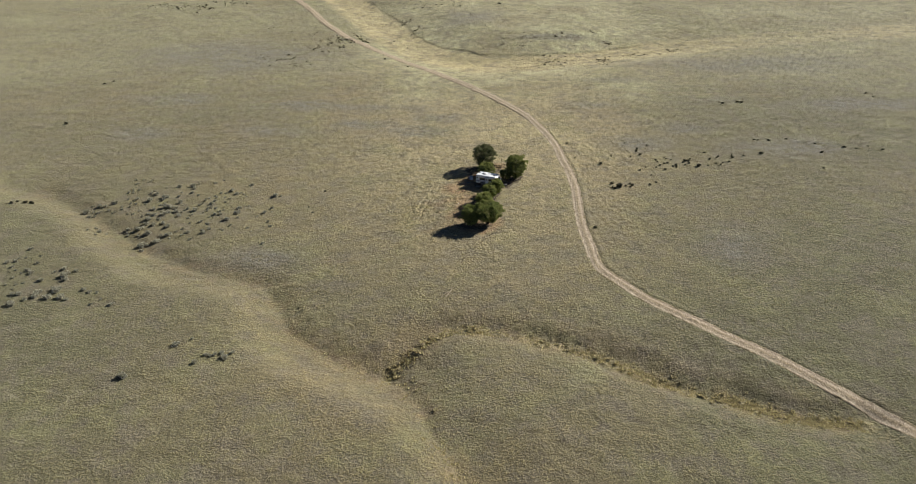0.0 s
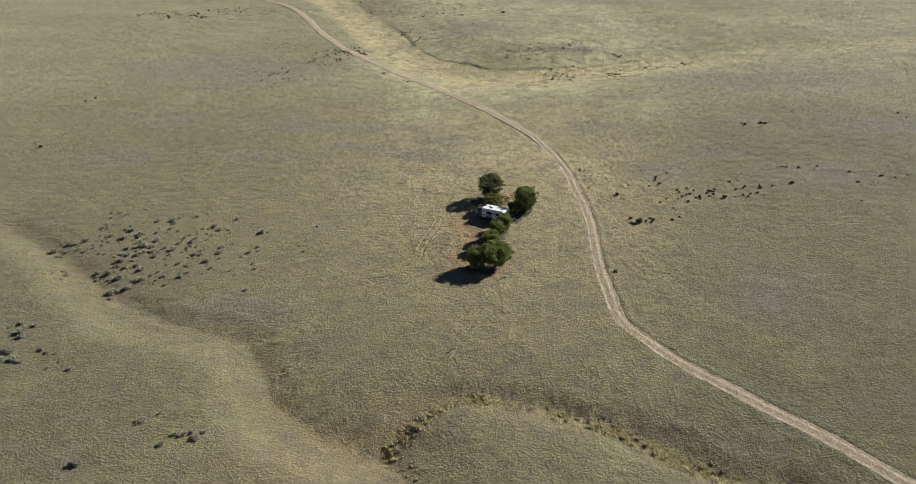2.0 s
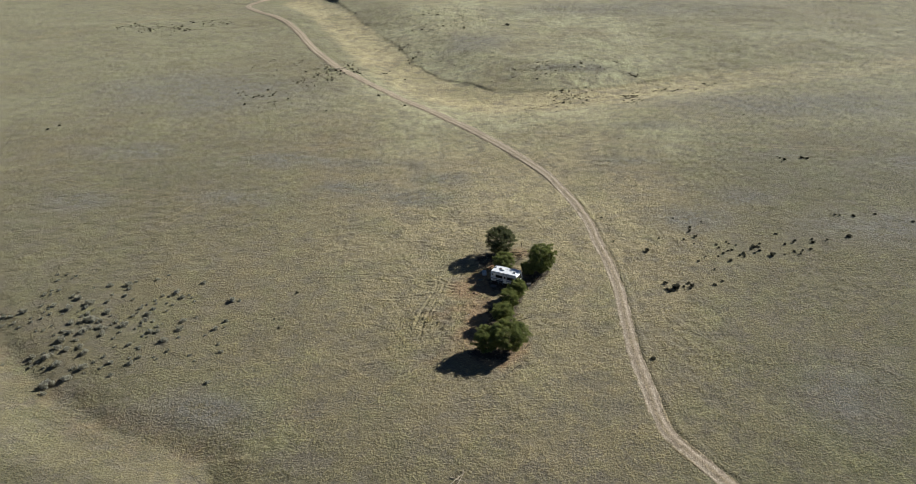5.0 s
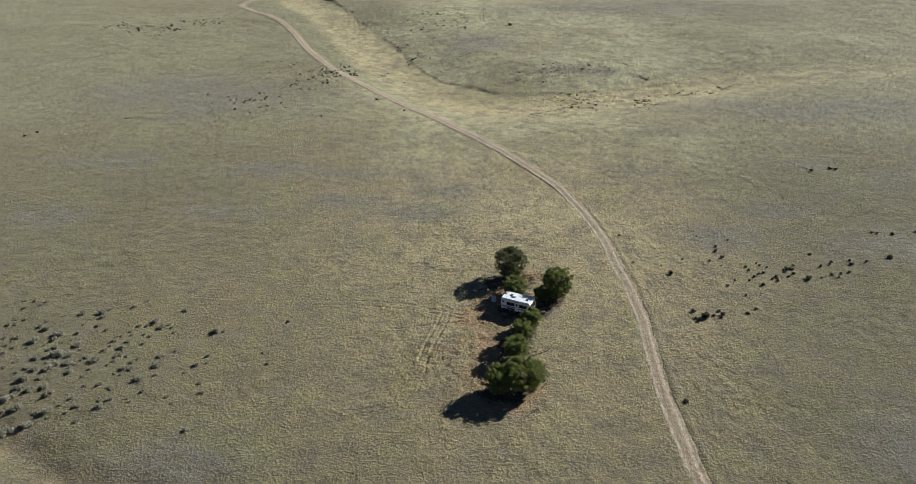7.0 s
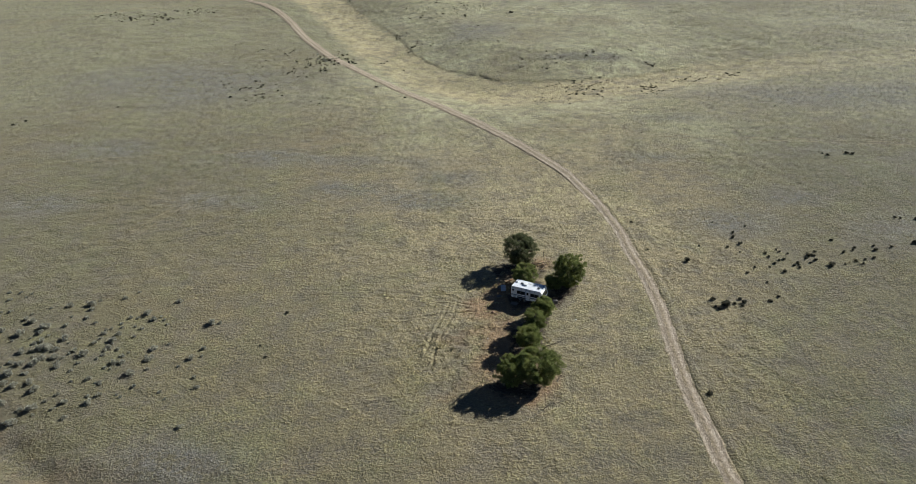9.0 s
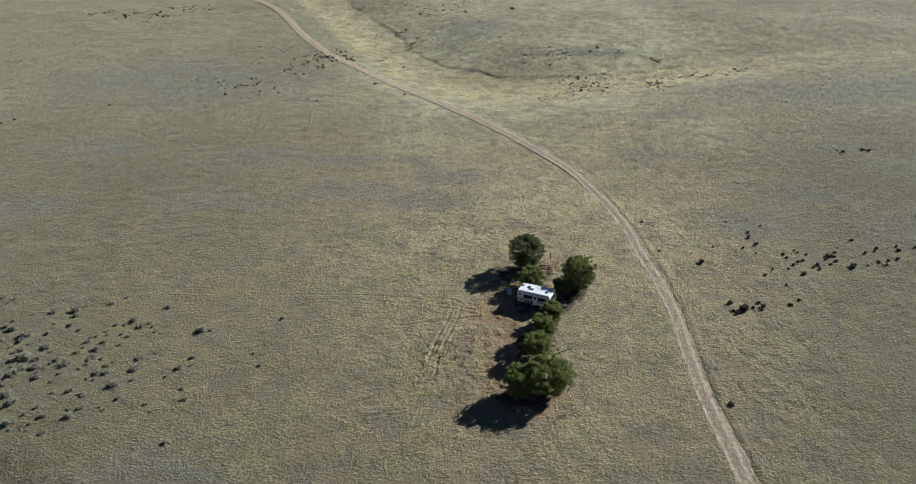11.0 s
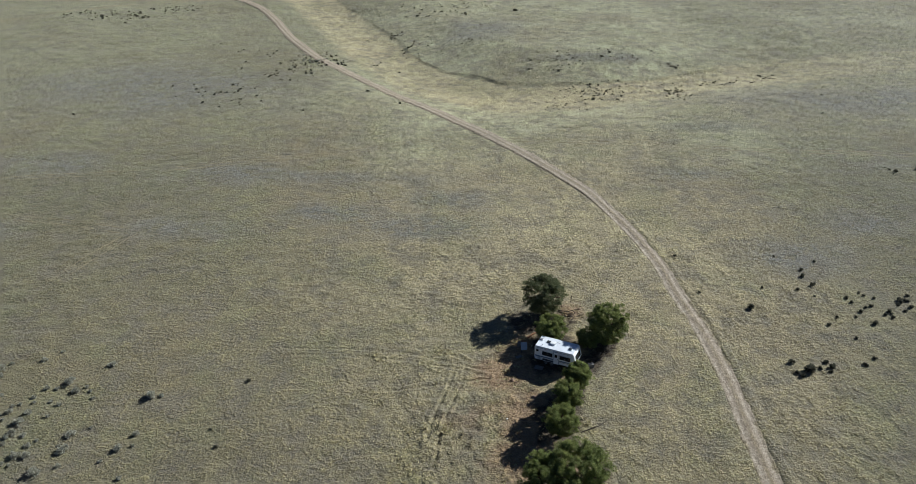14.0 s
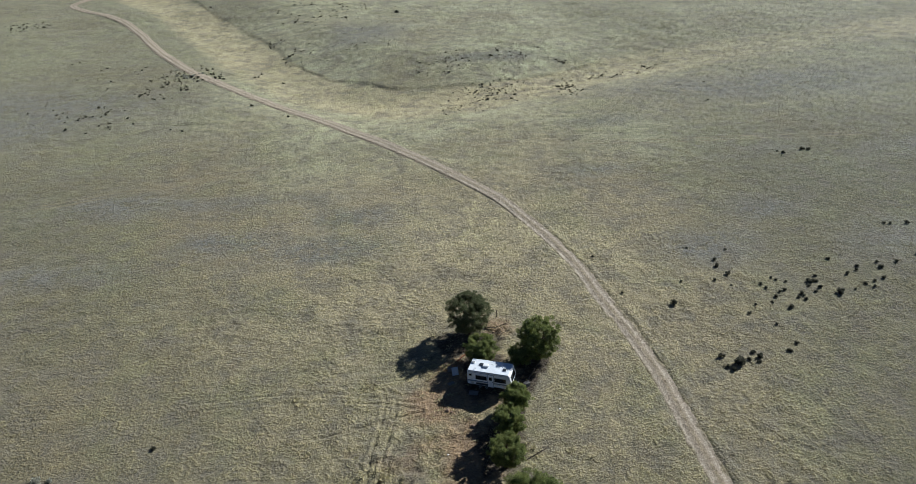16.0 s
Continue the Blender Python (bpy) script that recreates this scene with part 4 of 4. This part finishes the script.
def far_scrub(name, label, spots, seed):
    """Many low shrubs on a far slope, in one mesh."""
    rng = np.random.default_rng(seed)
    verts, faces, base = [], [], 0
    for cx, cy, rx, ry, count, size in spots:
        for k in range(int(count * 1.8)):
            px, py = cx + rx * rng.normal(), cy + ry * rng.normal()
            r = 0.64 * size * rng.lognormal(0, 0.35)
            v, f = leaf_cloud([((0, 0, r * 0.4), (r, r, r * 0.55))], 26, r * 0.5, rng, hollow=0.3)
            verts.append(v + np.array([px, py, ground_at(px, py)]))
            faces.append(f + base)
            base += len(v)
    return tagged(new(name, raw_mesh(name, np.concatenate(verts), np.concatenate(faces), FAR_LEAF)), label, "bush", kind="stuff")


SPOTS = [(7.6, 146.5, 5.4, 4.2, 34, 0.3), (29.4, 149.3, 5.85, 4.65, 26, 0.3), (19.7, 126.4, 6.3, 3.9, 60, 0.27), (7.9, 114.4, 3.45, 3.0, 20, 0.24), (40.3, 123.9, 1.65, 4.8, 30, 0.3), (55.0, 132.6, 5.25, 3.0, 14, 0.27), (67.9, 138.3, 3.15, 2.25, 10, 0.27), (-71.9, 151.3, 3.3, 7.5, 26, 0.33), (-75.1, 142.6, 4.8, 7.65, 30, 0.27), (-175.4, 219.5, 11.25, 4.5, 40, 0.42), (-154.2, 235.7, 5.25, 4.95, 22, 0.42), (-35.5, 238.5, 10.2, 18.3, 60, 0.36), (-15.7, 176.5, 8.55, 9.45, 40, 0.24), (-41.5, 177.3, 2.4, 5.4, 12, 0.3), (-51.1, 197.0, 1.5, 1.95, 8, 0.36), (-90.3, 118.1, 6.3, 6.6, 20, 0.3), (44.8, 145.7, 0.75, 0.6, 8, 0.3)]
far_scrub("far_scrub", "low dark scrub dotted over the far slopes", SPOTS, 91)


# ---------------------------------------------------------------- travel trailer
def trailer():
    long, wide, low, high = 5.7, 2.4, 0.62, 2.74
    root = tagged(new("travel_trailer"), "white travel trailer with blue-grey stripes parked among trees", "trailer")
    # side outline: sloped nose at +x, chamfered tail
    def shell(x0, x1, z0, z1, y):
        return [(x0 + 0.05, y, z0), (x1 - 0.75, y, z0), (x1 - 0.12, y, z0 + 0.5), (x1, y, z0 + 0.78), (x1 - 0.32, y, z1 - 0.1), (x1 - 0.42, y, z1), (x0 + 0.12, y, z1), (x0, y, z1 - 0.1), (x0, y, z0 + 0.35)]
    h = long / 2
    bm = bmesh.new()
    left = [bm.verts.new(v) for v in shell(-h, h, low, high - 0.05, -wide / 2)]
    right = [bm.verts.new(v) for v in shell(-h, h, low, high - 0.05, wide / 2)]
    bm.faces.new(left)
    bm.faces.new(right[::-1])
    for k in range(len(left)):
        bm.faces.new((left[k], right[k], right[(k + 1) % len(left)], left[(k + 1) % len(left)])[::-1])
    bmesh.ops.recalc_face_normals(bm, faces=bm.faces)
    bmesh.ops.bevel(bm, geom=list(bm.edges), offset=0.03, segments=2, affect="EDGES")
    body = part("body", bm, WHITE, root, "chalky white corrugated body")
    part("roof", box((long - 0.52, wide + 0.03, 0.06), (-0.16, 0, high - 0.01), 0.025), ROOF_WHITE, root, "weathered white roof with scuffs and tree shade dappled into its colour")
    for y in (-wide / 2 - 0.012, wide / 2 + 0.012):
        s = -1 if y < 0 else 1
        part("roof_rail", box((long - 0.5, 0.03, 0.05), (-0.16, y + s * 0.006, high - 0.07), 0.01), TRIM, root)
        part("stripe", box((long - 0.62, 0.012, 0.17), (-0.22, y, 1.20)), STRIPE, body, "faded blue-grey stripe")
        part("stripe", box((long - 0.5, 0.012, 0.06), (-0.2, y, 1.03)), STRIPE_TAN, body, "faded tan stripe")
        part("stripe", box((long - 0.9, 0.012, 0.04), (-0.3, y, 2.48)), STRIPE, body)
        part("skirt_trim", box((long - 1.5, 0.02, 0.07), (-0.3, y, low + 0.06), 0.008), TRIM, body)
        for k in range(7):
            part("seam", box((long - 0.62, 0.008, 0.012), (-0.2, y - s * 0.004, 1.30 + 0.16 * k)), TRIM, body)

    def window(x, z, w, t, y, panes=2):
        s = -1 if y < 0 else 1
        frame_ = part("window", box((w + 0.06, 0.05, t + 0.06), (x, y, z), 0.015), TRIM, root, "aluminium-framed window with tinted panes")
        for k in range(panes):
            each = w / panes
            part("pane", box((each - 0.012, 0.03, t - 0.01), (x - w / 2 + each * (k + 0.5), y + s * 0.016, z), 0.006), GLASS, frame_)
        part("drip_rail", box((w + 0.14, 0.05, 0.03), (x, y + s * 0.02, z + t / 2 + 0.07), 0.008), TRIM, frame_)

    near = -wide / 2 - 0.01
    window(-1.05, 1.80, 1.42, 0.60, near, 2)
    window(1.38, 1.78, 1.46, 0.60, near, 2)
    window(-1.6, 1.8, 1.0, 0.5, wide / 2 + 0.01)
    window(1.2, 1.8, 1.3, 0.5, wide / 2 + 0.01)
    window(-2.45, 2.05, 0.35, 0.28, near, 1)
    # side door, with its own window and a step
    door = part("door", box((0.70, 0.05, 1.80), (0.17, near - 0.012, 1.50), 0.02), WHITE, root, "white entrance door with a small window")
    part("door_frame", box((0.80, 0.035, 1.88), (0.17, near, 1.50), 0.015), STRIPE, root, "dark frame around the door")
    part("door_window", box((0.34, 0.03, 0.46), (0.15, near - 0.04, 1.86), 0.01), GLASS, door)
    part("door_window_frame", box((0.42, 0.02, 0.54), (0.15, near - 0.035, 1.86), 0.008), TRIM, door)
    part("door_handle", box((0.05, 0.05, 0.14), (0.43, near - 0.05, 1.42), 0.012), STEEL, door)
    step = part("entry_step", box((0.60, 0.30, 0.04), (0.17, near - 0.17, 0.36), 0.01), STEEL, root)
    for x in (-0.09, 0.43):
        part("step_bracket", box((0.03, 0.26, 0.26), (x, near - 0.05, 0.48)), STEEL, step)
    # nose window under its guard, tail window
    nose = part("front_window", box((0.05, 1.75, 0.80), (h - 0.13, 0, 1.96), 0.02, (0, -17.0, 0)), TRIM, root, "sloping tinted front window")
    part("pane", box((0.04, 1.66, 0.72), (h - 0.115, 0, 1.965), 0.01, (0, -17.0, 0)), GLASS, nose)
    tail = part("rear_window", box((0.04, 1.2, 0.5), (-h - 0.005, 0, 1.85), 0.015), TRIM, root)
    part("pane", box((0.03, 1.12, 0.44), (-h - 0.02, 0, 1.85), 0.008), GLASS, tail)
    part("rear_bumper", box((0.12, 2.2, 0.12), (-h - 0.08, 0, 0.62), 0.02), STEEL, root)
    for y in (-0.95, 0.95):
        part("tail_light", box((0.04, 0.14, 0.22), (-h - 0.015, y, 1.0), 0.01), VENT_DARK, root)
    for x, z in ((-2.2, 0.9), (2.0, 0.95)):
        part("service_hatch", box((0.42, 0.02, 0.30), (x, near - 0.006, z), 0.006), TRIM, root)
    part("grab_handle", tube((0.62, near - 0.06, 1.2), (0.62, near - 0.06, 1.75), 0.015, 0.015), TRIM, root)
    part("awning_roller", tube((-2.4, near - 0.05, high - 0.15), (2.1, near - 0.05, high - 0.15), 0.035, 0.035, 10), WHITE, root)
    # roof fittings
    for x, y, w, mat, name, label in ((-1.35, 0.15, 0.46, VENT_DARK, "roof_vent", "smoked roof vent lid"), (1.75, -0.25, 0.44, VENT_DARK, "roof_vent", "smoked roof vent lid"), (-2.45, 0.35, 0.40, VENT_GREY, "roof_vent", "grey roof vent lid")):
        vent = part(name, box((w + 0.08, w + 0.08, 0.05), (x, y, high + 0.035), 0.01), WHITE, root, label)
        part("lid", box((w, w, 0.09), (x, y, high + 0.095), 0.03), mat, vent)
    cooler = part("air_conditioner", box((0.72, 0.62, 0.22), (-0.72, 0.0, high + 0.13), 0.06), WHITE, root, "white rooftop air conditioner housing")
    for k in range(5):
        part("louvre", box((0.02, 0.46, 0.10), (-1.08 - 0.004, 0, high + 0.13)) if k == 0 else box((0.02, 0.05, 0.10), (-0.358, -0.22 + 0.11 * k, high + 0.13)), VENT_DARK, cooler)
    for x, y in ((0.5, 0.75), (-1.9, -0.8), (2.2, 0.7)):
        part("vent_pipe", tube((x, y, high), (x, y, high + 0.16), 0.035, 0.035), VENT_GREY, root)
    part("antenna", tube((0.3, 0.4, high), (-0.5, 0.45, high + 0.12), 0.02, 0.012), VENT_GREY, root)
    # chassis, two axles, hitch
    for y in (-0.75, 0.75):
        part("chassis_rail", box((long - 0.4, 0.08, 0.14), (-0.1, y, 0.54)), STEEL, root)
        part("hitch_beam", tube((h - 0.6, y, 0.52), (h + 1.05, 0.06 if y > 0 else -0.06, 0.50), 0.05, 0.05, 6), STEEL, root)
    part("coupler", box((0.30, 0.12, 0.12), (h + 1.12, 0, 0.52), 0.02), STEEL, root)
    jack = part("tongue_jack", tube((h + 0.85, 0, -0.02), (h + 0.85, 0, 0.95), 0.035, 0.035), STEEL, root)
    part("jack_foot", tube((h + 0.85, 0, 0.0), (h + 0.85, 0, 0.05), 0.12, 0.12, 12), STEEL, jack)
    for y in (-0.2, 0.2):
        tank = part("gas_bottle", tube((h + 0.42, y, 0.58), (h + 0.42, y, 1.02), 0.15, 0.15, 14), WHITE, root, "white gas bottle on the hitch")
        part("collar", tube((h + 0.42, y, 1.02), (h + 0.42, y, 1.14), 0.09, 0.07, 12), STEEL, tank)
    for x in (-1.25, -0.42):
        for y in (-1.02, 1.02):
            wheel = part("wheel", tube((x, y - 0.10, 0.34), (x, y + 0.10, 0.34), 0.34, 0.34, 20), RUBBER, root, "dusty black tyre on a pale rim")
            s = -1 if y < 0 else 1
            part("rim", tube((x, y + s * 0.085, 0.34), (x, y + s * 0.115, 0.34), 0.20, 0.18, 16), RIM, wheel)
            part("hub", tube((x, y + s * 0.11, 0.34), (x, y + s * 0.15, 0.34), 0.06, 0.05, 10), STEEL, wheel)
    for y in (near + 0.004, wide / 2 + 0.006):
        arch = bmesh.new()
        box((1.75, 0.03, 0.34), (-0.83, y, 0.80), 0.06, bm=arch)
        part("wheel_arch", arch, VENT_DARK, root, "dark wheel opening")
    for x in (-2.5, 2.0):
        for y in (-0.9, 0.9):
            part("corner_jack", tube((x, y, -0.03), (x, y, 0.55), 0.03, 0.03), STEEL, root)
    root.matrix_world = pose(0.03, -0.02, ground_at(0, 0) + 0.02, 0, 0, -23.3)
    return root


trailer()


# ---------------------------------------------------------------- things around the trailer
def solar_panel(x, y):
    root = tagged(new("solar_panel"), "pale blue solar panel leaning on a folding stand", "solar panel")
    panel = part("panel", box((0.82, 0.04, 1.05), (0, 0, 0.82), 0.01, (-28, 0, 0)), TRIM, root)
    for i in range(2):
        for j in range(3):
            cell = Matrix.Translation((0, 0, 0.82)) @ pose(0, 0, 0, -28) @ Matrix.Translation((-0.195 + 0.39 * i, -0.024, -0.34 + 0.34 * j))
            bm = bmesh.new()
            bmesh.ops.create_cube(bm, size=1, matrix=cell @ Matrix.Diagonal((0.36, 0.012, 0.31, 1)))
            part("cell", bm, PANEL, panel)
    for sx in (-0.36, 0.36):
        part("leg", tube((sx, -0.22, 0.36), (sx, -0.34, 0.0), 0.02, 0.02, 6), STEEL, root)
        part("leg", tube((sx, 0.1, 0.95), (sx, 0.45, 0.0), 0.02, 0.02, 6), STEEL, root)
    root.matrix_world = pose(x, y, ground_at(x, y), 0, 0, 8)


def board(x, y, w, d, turn, label, lean=4):
    root = tagged(new("board", mesh_of("board", box((w, d, 0.04), (0, 0, 0), 0.008), BOARD)), label, "board")
    root.matrix_world = pose(x, y, ground_at(x, y) + 0.09, lean, 0, turn)


def crate(x, y, turn, label):
    root = tagged(new("crate"), label, "crate")
    for k in range(4):
        for s, across_ in ((-1, 0), (1, 0), (-1, 1), (1, 1)):
            size, at = ((0.7, 0.02, 0.10), (0, s * 0.24, 0.08 + 0.12 * k)) if across_ else ((0.02, 0.46, 0.10), (s * 0.34, 0, 0.08 + 0.12 * k))
            part("slat", box(size, at, 0.004), BOARD, root)
    part("lid", box((0.74, 0.52, 0.03), (0, 0, 0.53), 0.008), BOARD, root, "weathered grey lid")
    root.matrix_world = pose(x, y, ground_at(x, y) - 0.02, 0, 0, turn)


def dead_branch(points, thick, label, forks, seed, wood=DEAD_WOOD):
    rng = random.Random(seed)
    x0, y0 = points[0]
    root = tagged(new("dead_branch"), label, "branch")
    root.location = (x0, y0, ground_at(x0, y0))
    way = [(px - x0, py - y0, ground_at(px, py) - ground_at(x0, y0) + thick * 0.8 + 0.12 * (n % 2)) for n, (px, py) in enumerate(points)]
    part("limb", limb(way, [thick * (1 - 0.7 * n / max(1, len(way) - 1)) for n in range(len(way))], 7), wood, root)
    for k in range(forks):
        a = Vector(rng.choice(way[1:] if len(way) > 2 else way))
        w = rng.uniform(0, 6.28)
        b = a + Vector((math.cos(w), math.sin(w), 0.35)) * rng.uniform(0.4, 0.9)
        part("twig", limb([tuple(a), tuple(a.lerp(b, 0.5) + Vector((0, 0, 0.05))), tuple(b)], [thick * 0.45, thick * 0.3, thick * 0.12], 5), wood, root)


def rock(x, y, size, label, seed):
    rng = random.Random(seed)
    bm = bmesh.new()
    bmesh.ops.create_icosphere(bm, subdivisions=2, radius=1)
    for v in bm.verts:
        v.co *= 0.75 + 0.45 * noise.noise(v.co * 1.3 + Vector((seed, 0, 0))) + rng.uniform(-0.05, 0.05)
        v.co = Vector((v.co.x * size, v.co.y * size * 0.8, v.co.z * size * 0.6))
    ob = tagged(new("rock", mesh_of("rock", bm, STONE)), label, "rock")
    ob.matrix_world = pose(x, y, ground_at(x, y) + size * 0.15, 0, 0, rng.uniform(0, 360))


solar_panel(-4.4, 2.2)
board(-2.5, -1.35, 1.15, 0.75, -20, "weathered grey board lying beside the trailer")
board(-5.1, 0.9, 0.9, 0.5, 30, "small grey board in the trailer's shade")
crate(4.3, -0.9, 20, "weathered slatted crate by the trailer's hitch")
crate(-4.9, 3.3, -15, "old wooden crate behind the solar panel")
dead_branch([(2.0, -12.9), (3.6, -12.1), (4.4, -11.6), (5.1, -11.0)], 0.06, "long grey dead branch lying on the grass", 4, 1)
dead_branch([(3.6, -20.8), (4.1, -19.6), (4.8, -19.2)], 0.05, "thin dead branch on the grass", 2, 2)
dead_branch([(1.5, -26.5), (2.6, -25.3), (3.2, -25.4)], 0.05, "thin forked dead branch near the big tree", 3, 3)
dead_branch([(2.3, -5.2), (3.2, -4.8), (3.7, -4.4)], 0.10, "short dark log beside a small tree", 1, 4)
dead_branch([(1.4, -9.5), (2.0, -8.8)], 0.09, "short dark dead log under a thin tree", 2, 5)
dead_branch([(4.0, -1.0), (5.0, 0.6), (6.2, 2.4), (7.6, 4.6)], 0.13, "long dark fallen limb at a tree's foot", 6, 6)
dead_branch([(5.0, 0.2), (6.4, 1.6), (7.6, 3.0)], 0.09, "dead limb with twigs at a tree's foot", 5, 7)
dead_branch([(1.6, 10.4), (2.5, 10.0), (3.2, 11.0)], 0.09, "pale dead branch on a brush pile", 5, 8)
dead_branch([(0.8, 11.8), (2.0, 11.2), (3.4, 11.9)], 0.08, "grey dead branch on a brush pile", 5, 9)
dead_branch([(2.2, 9.0), (2.9, 9.9), (3.8, 10.6)], 0.07, "pale forked branch on a brush pile", 4, 10)
dead_branch([(-6.6, -50.6), (-5.7, -49.6), (-4.8, -48.5)], 0.09, "bleached crossed stick lying in dry grass", 2, 12, PALE_WOOD)
dead_branch([(-5.7, -50.7), (-5.1, -49.7), (-4.7, -48.3)], 0.08, "bleached crossed stick lying in dry grass", 2, 13, PALE_WOOD)
dead_branch([(-6.4, -49.1), (-5.3, -49.5), (-4.3, -49.8)], 0.07, "bleached crossed stick lying in dry grass", 2, 14, PALE_WOOD)
dead_branch([(-3.9, 5.0), (-3.0, 6.0), (-2.2, 6.6)], 0.12, "rust-red fallen log beside the trailer", 2, 11, RED_WOOD)
for n, (px, py, s) in enumerate(((-3.2, -7.1, 0.42), (-6.0, -3.9, 0.40), (-5.5, -4.2, 0.25), (-4.6, 4.4, 0.35), (-5.3, 4.8, 0.28), (0.4, 12.6, 0.3), (3.9, 12.2, 0.25), (1.4, 13.0, 0.22), (4.1, 13.1, 0.2), (-7.4, -9.8, 0.2))):
    rock(px, py, s, "brown lichen-stained rock half sunk in the grass", n)
post = tagged(new("post"), "short weathered wooden post standing in the grass", "post")
part("shaft", tube((0, 0, -0.2), (0.04, 0, 1.1), 0.06, 0.045, 8), DEAD_WOOD, post)
part("cap", box((0.16, 0.10, 0.05), (0.04, 0, 1.1), 0.01), DEAD_WOOD, post)
post.location = (2.8, 14.2, ground_at(2.8, 14.2))
for px, py in ((7.4, -5.6), (-6.6, -10.9)):
    scrap = tagged(new("scrap", mesh_of("scrap", box((0.2, 0.14, 0.05), (0, 0, 0.03), 0.02), WHITE_SCRAP)), "small white plastic scrap on the grass", "litter")
    scrap.matrix_world = pose(px, py, ground_at(px, py) + 0.01, 0, 0, 40)
